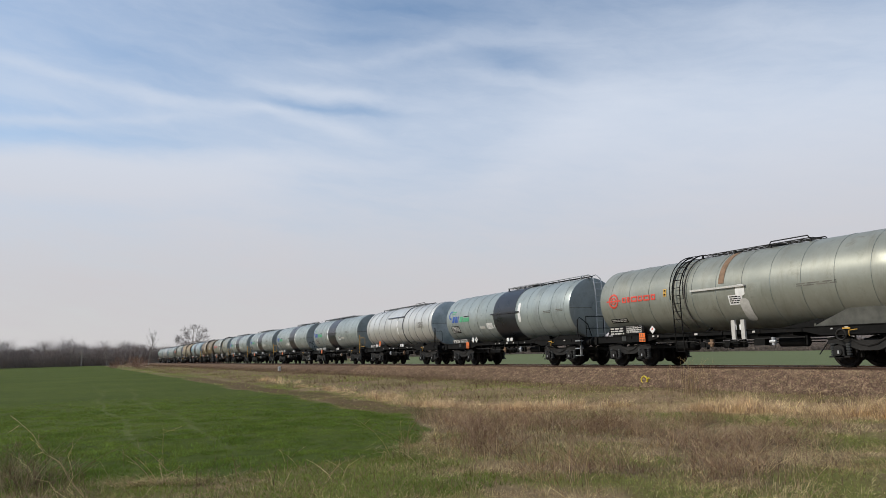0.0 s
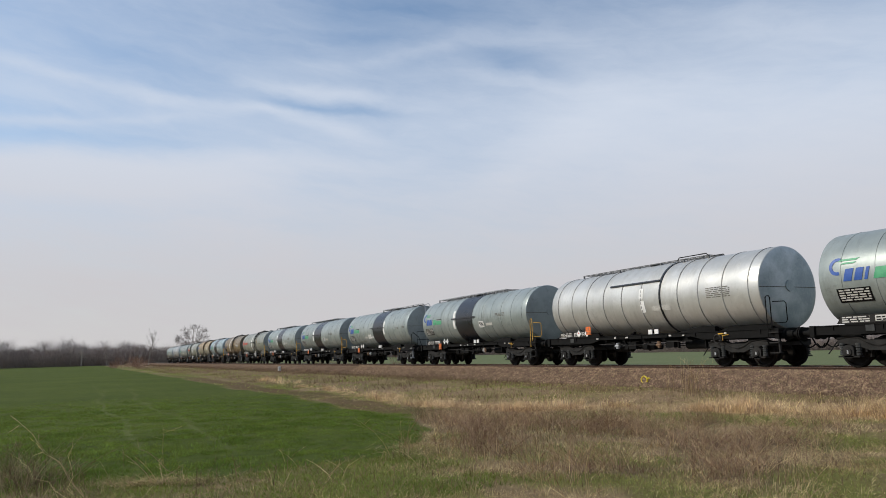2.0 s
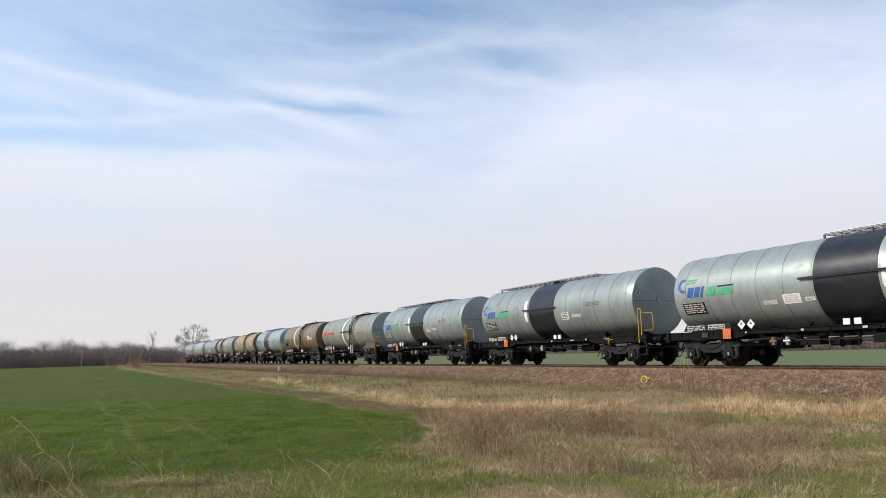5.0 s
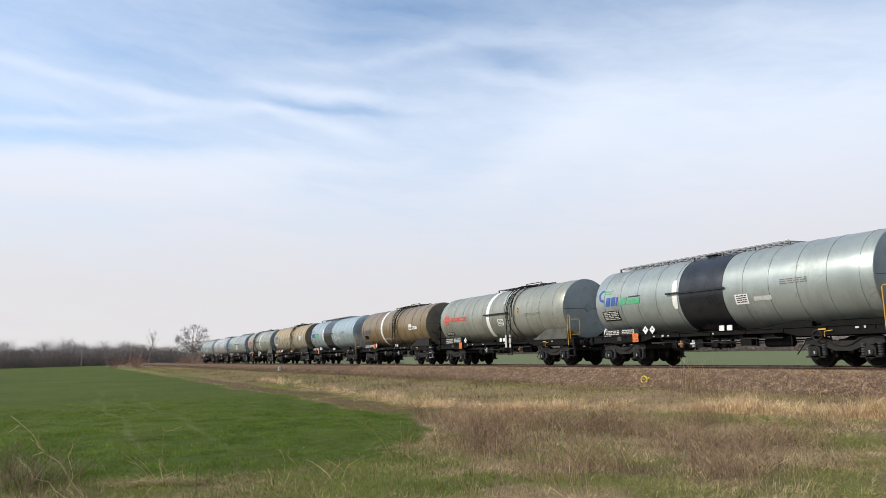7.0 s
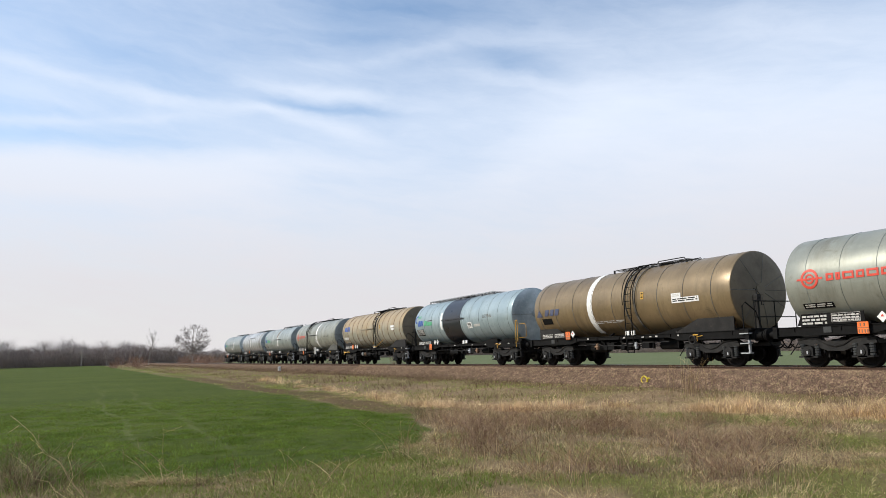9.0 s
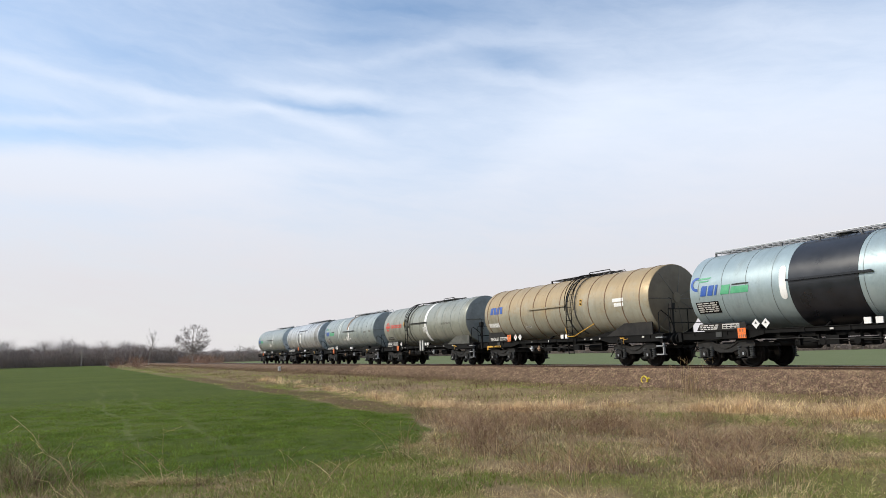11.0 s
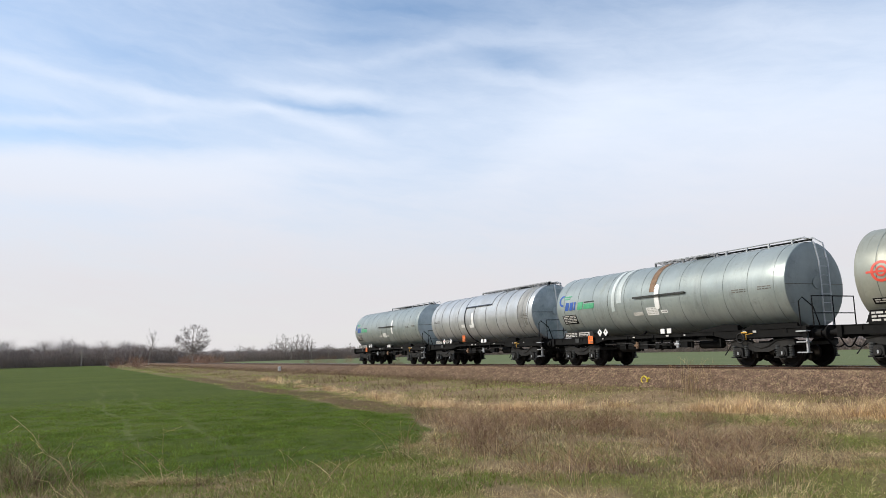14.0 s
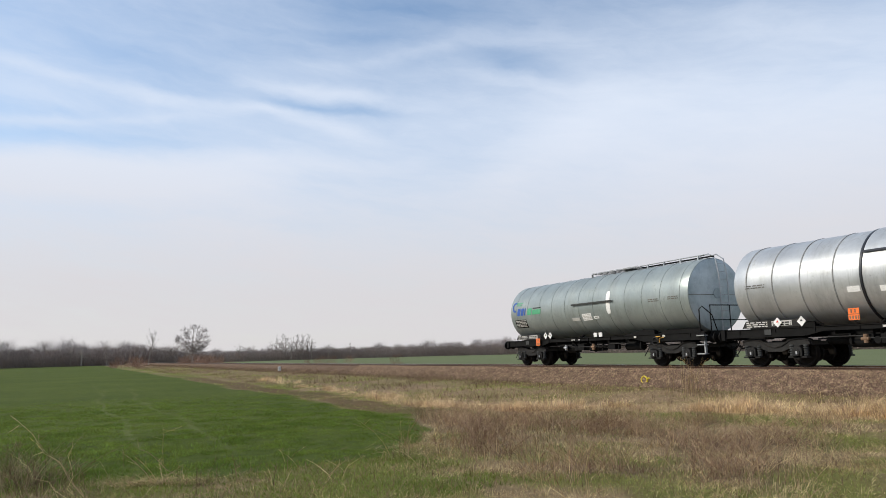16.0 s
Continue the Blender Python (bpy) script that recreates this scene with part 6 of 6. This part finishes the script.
def build_weeds():
    rng = random.Random(8)
    stems = []
    # grey-brown thicket between the field and the straw
    place = np.random.RandomState(5)
    px, py = place.uniform(-21, -6, 9000), place.uniform(-16.6, -6.6, 9000)
    for x, y, t in zip(px, py, thicket(px, py) ** 1.6 * 0.40 + 0.012):
        if place.rand() > t or bool(in_crop(np.array(x), np.array(y))):
            continue
        stems += weed_stems(rng, float(x), float(y), rng.uniform(0.22, 0.72), rng.randint(4, 8), 0.8, 0.0034)
    stems_object("dead_weeds", "thicket of brown dead weed stems on the verge", "weeds", stems, M["weed"])
    stems = []
    # pale bent stalks close by
    spots = [(-11.5, -20.6, 0.6), (-10.6, -18.4, 0.4), (-12.5, -16.6, 0.8), (-12.8, -16.2, 0.8), (-12.0, -15.9, 0.7), (-9.2, -15.9, 0.8), (-8.6, -15.3, 0.7), (-8.2, -14.4, 0.7), (-7.0, -14.0, 0.5), (-13.2, -15.4, 0.6)]
    for x, y, h in spots:
        stems += weed_stems(rng, x, y, h, 4, 0.8, 0.0045)
    for _ in range(45):
        x, y = rng.uniform(-13, -5.5), rng.uniform(-19.5, -11)
        stems += weed_stems(rng, x, y, rng.uniform(0.2, 0.5), 2, 0.9, 0.003)
    # long stalks that have fallen over at the corner of the field
    for foot, tip, r in (((-11.25, -21.63, -1.0), (-12.05, -22.62, 0.10), 0.008), ((-11.4, -21.6, -1.0), (-12.3, -22.3, -0.25), 0.006), ((-11.5, -21.75, -1.0), (-11.55, -21.80, -0.25), 0.005),
                         ((-11.35, -20.30, -1.0), (-11.75, -21.0, -0.38), 0.006), ((-11.9, -20.55, -1.0), (-11.95, -20.6, -0.15), 0.005), ((-11.2, -21.9, -1.0), (-11.9, -22.5, -0.45), 0.006),
                         ((-9.4, -14.9, -1.0), (-9.9, -15.3, -0.45), 0.006), ((-8.9, -15.1, -1.0), (-9.4, -15.6, -0.5), 0.006), ((-8.5, -14.4, -1.0), (-8.3, -13.9, -0.55), 0.006)):
        p, q = Vector(foot), Vector(tip)
        bow = Vector((0, 0, 0.02 * (q - p).length))
        stems.append(([p.lerp(q, t) + bow * (4 * t * (1 - t)) + Vector((0, rng.gauss(0, 0.03), rng.gauss(0, 0.03))) for t in (0, 0.15, 0.35, 0.5, 0.7, 0.85, 1.0)], r * 0.7, r * 0.3))
        for k in range(4):
            c = p.lerp(q, rng.uniform(0.3, 0.95)) + bow * 0.6
            stems.append(([c, c + Vector((rng.gauss(0, 0.08), rng.gauss(0, 0.12), rng.uniform(-0.12, 0.12)))], r * 0.5, r * 0.25))
    stems_object("dry_stalks", "bent pale dry stalks standing in the grass", "weeds", stems, M["blade_pale"])
    # brown tangle at the near corner of the field
    stems = []
    for _ in range(90):
        x, y = rng.gauss(-12.3, 0.6), -22.75 + abs(rng.gauss(0, 0.55))
        stems += weed_stems(rng, x, y, rng.uniform(0.25, 1.05) * (1 - 0.5 * min(1.0, (y + 22.75) / 1.2)), 3, 0.75, 0.0032)
    for _ in range(40):
        x, y = rng.uniform(-12.2, -10.6), rng.uniform(-21.9, -19.2)
        stems += weed_stems(rng, x, y, rng.uniform(0.12, 0.38), 2, 0.9, 0.003)
    for x, y in ((-11.5, -22.4), (-12.4, -22.0), (-10.9, -19.7), (-10.6, -19.1), (-11.9, -21.7)):
        stems += weed_stems(rng, x, y, rng.uniform(0.35, 0.6), 1, 0.5, 0.006)
    stems_object("dead_weeds", "tangle of brown dead weeds at the field's corner", "weeds", stems, M["litter_pale"])
    stems = []
    for x, y, h in ((-18.1, -4.3, 1.2), (-17.8, -4.2, 1.3), (-17.5, -4.3, 1.25), (-17.2, -4.1, 1.0), (-18.6, -4.4, 1.0), (-17.6, -4.6, 0.8), (-22.6, -4.8, 0.6), (-21.5, -4.8, 0.5), (-13.2, -4.6, 0.5)):
        stems += weed_stems(rng, x, y, h, 8, 0.28, 0.0045)
    stems_object("tall_weeds", "tall thin dry weeds beside the ballast", "weeds", stems, M["blade_pale"])


build_weeds()


def bare_tree(name, label, x, y, z, tall, trunk, crown_from, wide, seed, material, levels=4, upright=0.35, least=0.02):
    """A leafless tree: a tapered trunk and limbs, and a crown of fine twigs."""
    rng = random.Random(seed)
    limbs, twigs = Geo(), Geo()

    def grow(p, way, length, r, level):
        pts = [p]
        w = way.copy()
        for _ in range(3):
            w = (w + Vector((rng.gauss(0, 0.16), rng.gauss(0, 0.16), rng.gauss(0.04, 0.10)))).normalized()
            pts.append(pts[-1] + w * (length / 3))
        g = limbs if level <= 1 else twigs
        g.tube(pts, max(r, least), 5 if level <= 1 else 3, max(r * 0.5, least))
        if level >= levels:
            return
        for j in range(rng.randint(5, 7) if level else rng.randint(9, 11)):
            t = rng.uniform(crown_from if level == 0 else 0.25, 1.0)
            i = min(2, int(t * 3))
            q = pts[i].lerp(pts[i + 1], t * 3 - i)
            a = rng.uniform(0, 6.28)
            out = Vector((math.cos(a), math.sin(a), 0))
            nw = (w * upright + out * wide + Vector((0, 0, rng.uniform(0.1, 0.6)))).normalized()
            grow(q, nw, length * rng.uniform(0.42, 0.62), r * 0.42, level + 1)

    root = new(name)
    root.location = (x, y, z)
    tagged(root, label, "tree")
    grow(Vector((0, 0, 0)), Vector((0, 0, 1)), tall * 0.72, trunk, 0)
    part("trunk", limbs, M["bark"], root)
    me = bpy.data.meshes.new("crown")
    me.from_pydata(twigs.v, [], twigs.f)
    me.materials.append(material)
    part("crown", me, None, root)
    return root


def polar(u, d):
    a = radians(26.13 + u)
    return -math.cos(a) * d, -21.7 + math.sin(a) * d


def crowned_tree(name, label, x, y, z, tall, wide, foot, trunk, seed, least, limbs_n=11, per=11, twig_n=7):
    """A leafless tree whose limbs fan out to fill a rounded crown."""
    rng = random.Random(seed)
    limbs, twigs = Geo(), Geo()
    top, low = tall, tall * foot
    mid = Vector((0, 0, (top + low) / 2))
    rad = Vector((wide, wide, (top - low) / 2))

    def inside(q, f=1.0):
        d = q - mid
        k = math.sqrt((d.x / rad.x) ** 2 + (d.y / rad.y) ** 2 + (d.z / rad.z) ** 2)
        return q if k < f else mid + d * (f / k)

    stem = [Vector((0, 0, 0)), Vector((0.1, 0, low * 0.6)), Vector((0, 0.1, low * 1.1)), Vector((0.1, 0, mid.z * 1.1))]
    limbs.tube(stem, trunk, 6, trunk * 0.45)
    for k in range(limbs_n):
        t = (k + 0.5) / limbs_n
        zz = 1 - 1.55 * t
        a = 2.4 * k
        rr = math.sqrt(max(0.0, 1 - zz * zz))
        goal = mid + Vector((rad.x * rr * math.cos(a), rad.y * rr * math.sin(a), rad.z * zz)) * rng.uniform(0.72, 0.95)
        start = Vector((0.05, 0.05, low * rng.uniform(0.75, 1.25) + (mid.z - low) * 0.25 * rng.random()))
        bend = start.lerp(goal, 0.5) + Vector((rng.gauss(0, 0.35), rng.gauss(0, 0.35), 0.25 * rad.z * rng.uniform(-0.3, 0.5)))
        pts = [start, start.lerp(bend, 0.6), bend, bend.lerp(goal, 0.55), goal]
        limbs.tube(pts, max(least, trunk * 0.38), 5, least)
        for _ in range(per):
            u = rng.uniform(0.25, 1.0) * 4
            i = min(3, int(u))
            q = pts[i].lerp(pts[i + 1], u - i)
            out = (q - mid).normalized() + Vector((rng.gauss(0, 0.75), rng.gauss(0, 0.75), rng.gauss(0.25, 0.6)))
            e = inside(q + out.normalized() * wide * rng.uniform(0.2, 0.5), rng.uniform(0.82, 1.05))
            h = q.lerp(e, 0.5) + Vector((rng.gauss(0, 0.12), rng.gauss(0, 0.12), rng.gauss(0, 0.12)))
            twigs.tube([q, h, e], max(least, trunk * 0.10), 3, least * 0.8)
            for _ in range(twig_n):
                w = q.lerp(e, rng.uniform(0.3, 1.0))
                o = (w - mid).normalized() * 0.7 + Vector((rng.gauss(0, 0.8), rng.gauss(0, 0.8), rng.gauss(0.3, 0.6)))
                twigs.tube([w, inside(w + o.normalized() * wide * rng.uniform(0.10, 0.24), 1.08)], least * 0.8, 3, least * 0.5)
    root = new(name)
    root.location = (x, y, z)
    tagged(root, label, "tree")
    part("trunk", limbs, M["bark"], root)
    me = bpy.data.meshes.new("crown")
    me.from_pydata(twigs.v, [], twigs.f)
    me.materials.append(M["twigs"])
    part("crown", me, None, root)
    return root


tx, ty = polar(-18.9, 230)
crowned_tree("bare_tree", "leafless broad-crowned tree beyond the railway line", tx, ty, -1.0, 12.3, 5.2, 0.26, 0.24, 4, 0.014, 15, 18, 15)
tx, ty = polar(-21.85, 250)
bare_tree("dead_tree", "slender dead tree with few branches beside the line", tx, ty, -1.0, 9.6, 0.18, 0.35, 0.35, 9, M["twigs"], 2, 1.2)
tx, ty = polar(-22.5, 250)
bare_tree("dead_tree", "short slender dead tree beside the line", tx, ty, -1.0, 6.6, 0.13, 0.35, 0.4, 12, M["twigs"], 2, 1.0)


rng_w = random.Random(77)
for u, high in ((-13.3, 9.5), (-12.9, 12.0), (-12.5, 13.5), (-12.2, 13.0), (-11.8, 12.5), (-11.4, 13.2), (-11.0, 13.8), (-10.6, 13.4), (-10.3, 11.0), (-26.9, 12.5), (-26.2, 12.0), (-30.6, 11.5), (-24.6, 9.0),
                (-15.6, 9.0), (-14.6, 8.0), (-9.0, 8.0), (-7.4, 8.2), (-5.0, 7.0), (-2.0, 8.0), (0.5, 8.0), (3.2, 8.5), (4.6, 9.0), (5.6, 9.2)):
    tx, ty = polar(u, rng_w.uniform(380, 400))
    crowned_tree("wood_edge_tree", "tall leafless tree at the edge of the woods", tx, ty, -1.2, high * 1.05, high * rng_w.uniform(0.26, 0.36), 0.30, 0.24, rng_w.random(), 0.030, 9, 7, 5)["group"] = "trees at the edge of the woods"


def twig_cloud(rng, cx, cy, cz, rad, tall, n, size):
    """Upright sprays of twigs as slim faces round many centres."""
    n_t = len(cx)
    a = rng.uniform(0, 6.28, (n_t, n))
    rr = rng.rand(n_t, n) ** 0.6
    t = rng.rand(n_t, n)
    x0 = cx[:, None] + np.cos(a) * rr * rad[:, None] * 0.6
    y0 = cy[:, None] + np.sin(a) * rr * rad[:, None] * 0.6
    z0 = cz[:, None] + t * tall[:, None] * 0.80
    ln = tall[:, None] * rng.uniform(0.08, 0.22, (n_t, n))
    out = rng.uniform(-0.4, 1.8, (n_t, n))
    dx, dy = np.cos(a) * out * ln, np.sin(a) * out * ln
    w = size * rng.uniform(0.5, 1.3, (n_t, n))
    b = rng.uniform(0, 6.28, (n_t, n))
    wx, wy = np.cos(b) * w, np.sin(b) * w
    q = np.stack([np.stack([x0 - wx, y0 - wy, z0], -1), np.stack([x0 + wx, y0 + wy, z0], -1),
                  np.stack([x0 + dx, y0 + dy, z0 + ln], -1)], 2)
    return q.reshape(-1, 3)


def build_woods():
    rng = np.random.RandomState(33)
    us = np.array([-40, -31, -28.5, -26.7, -25, -22, -20.4, -17, -14.2, -13.4, -12.4, -10.7, -9.9, -8.2, -1.7, 1, 4.8, 10, 60])
    el = np.array([2.0, 2.0, 1.9, 2.0, 1.9, 1.6, 1.25, 1.05, 1.0, 1.0, 1.0, 0.95, 1.0, 1.0, 1.2, 1.25, 1.35, 1.3, 1.2])
    n = 2600
    u = np.concatenate([rng.uniform(-36, 36, n), rng.uniform(36, 60, 300)])
    n = len(u)
    # the wood comes nearer to the line where the field narrows
    def nearer(w):
        return np.interp(w, [-2, 5, 15, 26, 60], [1.0, 0.9, 0.62, 0.46, 0.42])

    d = rng.uniform(395, 470, n) * nearer(u)
    a = np.radians(26.13 + u)
    x, y = -np.cos(a) * d, -21.7 + np.sin(a) * d
    swell = 0.86 + 0.16 * np.sin(u * 2.3 + 1.0) * np.sin(u * 0.9) + 0.10 * np.sin(u * 5.1 + 2.0)
    top = np.interp(u, us, el) * swell * rng.uniform(0.82, 1.05, n)
    tall = np.maximum(2.5, d * np.tan(np.radians(top)) + 0.9)
    z = np.full(n, -1.2)
    v = twig_cloud(rng, x, y, z, tall * 0.34, tall, 110, 0.034)
    # trunks
    w = rng.uniform(0.10, 0.22, n)
    tri = np.stack([np.stack([x - w, y - w, z], -1), np.stack([x + w, y + w, z], -1), np.stack([x, y, z + tall * 0.7], -1)], 1).reshape(-1, 3)
    # low scrub that closes the edge of the wood
    m = 7000
    us2 = rng.uniform(-36, 60, m)
    d2 = rng.uniform(388, 425, m) * nearer(us2)
    a2 = np.radians(26.13 + us2)
    x2, y2 = -np.cos(a2) * d2, -21.7 + np.sin(a2) * d2
    t2 = rng.uniform(3.0, 6.2, m) * np.where(us2 < -20, 1.75, 1.15) * nearer(us2)
    v2 = twig_cloud(rng, x2, y2, np.full(m, -1.2), t2 * 0.8, t2, 56, 0.075)
    tagged(new("far_woods", cloud_mesh("far_woods", np.concatenate([v, tri]), 3, M["twigs"])), "bare grey-brown woods along the horizon", "woods", kind="stuff")
    tagged(new("undergrowth", cloud_mesh("undergrowth", v2, 3, M["brambles"])), "dark brown undergrowth along the foot of the woods", "undergrowth", kind="stuff")
    # scrub along the line by the trees
    m = 150
    u3 = rng.choice([-23.6, -22.2, -20.9, -19.4, -18.2, -17.2], m) + rng.normal(0, 0.5, m)
    d3 = rng.uniform(205, 260, m)
    a3 = np.radians(26.13 + u3)
    x3, y3 = -np.cos(a3) * d3, -21.7 + np.sin(a3) * d3
    k = np.abs(y3) > 4.5
    x3, y3 = x3[k], y3[k]
    t3 = rng.uniform(1.2, 4.0, len(x3))
    v3 = twig_cloud(rng, x3, y3, np.full(len(x3), -1.1), t3 * 0.6, t3, 60, 0.06)
    tagged(new("line_side_scrub", cloud_mesh("line_side_scrub", v3, 3, M["twigs_red"])), "bare brown bushes beside the railway line", "bushes", kind="stuff")
    x4, y4 = [], []
    for uu, dd in ((-9.4, 160), (-9.9, 150), (-8.7, 165), (-7.5, 150), (-10.6, 170), (-3.9, 120), (-18.6, 226), (-19.6, 226), (-17.9, 228)):
        p = polar(uu, dd)
        x4.append(p[0])
        y4.append(p[1])
    t4 = rng.uniform(1.2, 2.4, len(x4))
    v4 = twig_cloud(rng, np.array(x4), np.array(y4), np.full(len(x4), -1.05), t4 * 0.9, t4, 220, 0.03)
    tagged(new("red_bushes", cloud_mesh("red_bushes", v4, 3, M["twigs_red"])), "low reddish bare bushes behind the track", "bushes", kind="stuff")


build_woods()


# ---- small things by the track ----
def kilometre_stone():
    root = new("kilometre_stone")
    tagged(root, "small white stone post with a dark mark on the embankment", "marker stone")
    x, y = -77.3, -3.2
    root.location = (x, y, -0.72)
    g = Geo().extrude_y([(-0.20, 0.0), (0.20, 0.0), (0.20, 0.44), (0.13, 0.52), (-0.13, 0.52), (-0.20, 0.44)], -0.12, 0.12)
    body = part("post", g, M["dull_white"], root)
    part("dark_mark", Geo().box(-0.12, 0.12, -0.128, -0.12, 0.30, 0.42), M["black"], body)


def yellow_marker():
    root = new("track_magnet")
    tagged(root, "yellow painted bent steel loop standing on the ballast shoulder", "marker")
    root.location = (-21.75, -2.75, -0.58)
    root.scale = (0.40, 0.40, 0.36)
    loop = [(0.42 * math.cos(radians(a)) - 0.05, -0.10 - 0.04 * math.sin(radians(2 * a)), 0.40 + 0.36 * math.sin(radians(a))) for a in range(-60, 250, 18)]
    part("loop", Geo().tube(loop, 0.085, 8, 0.06), M["yellow_bright"], root)
    part("bracket", Geo().tube([(0.10, -0.05, 0.10), (0.36, -0.10, 0.34), (0.55, -0.12, 0.62), (0.70, -0.10, 0.52)], 0.07, 7), M["yellow_bright"], root)
    part("foot", Geo().box(-0.22, 0.22, -0.14, 0.10, -0.16, 0.06, 0.03), M["saddle_pale"], root)


kilometre_stone()
yellow_marker()


def motions():
    """The train rolls along +x, slowing a little; its wheels turn with the way it covers."""
    def way(t):
        d = t - 8.0
        return 12.799 * d - 0.018997 * d * d - 0.00058442 * d ** 3

    steps_t = [j * 1.0 for j in range(17)]
    turns = [j / FPS for j in range(16 * FPS + 1)]
    for root, wheels in train:
        x = root.location.x
        walk(root, [(t, pose(x + way(t), 0, 0)) for t in steps_t])
        for w in wheels:
            dx = w.location.x
            walk(w, [(t, pose(dx, 0, 0.46, 0, math.degrees(way(t) / 0.46) % 360, 0)) for t in turns])


motions()
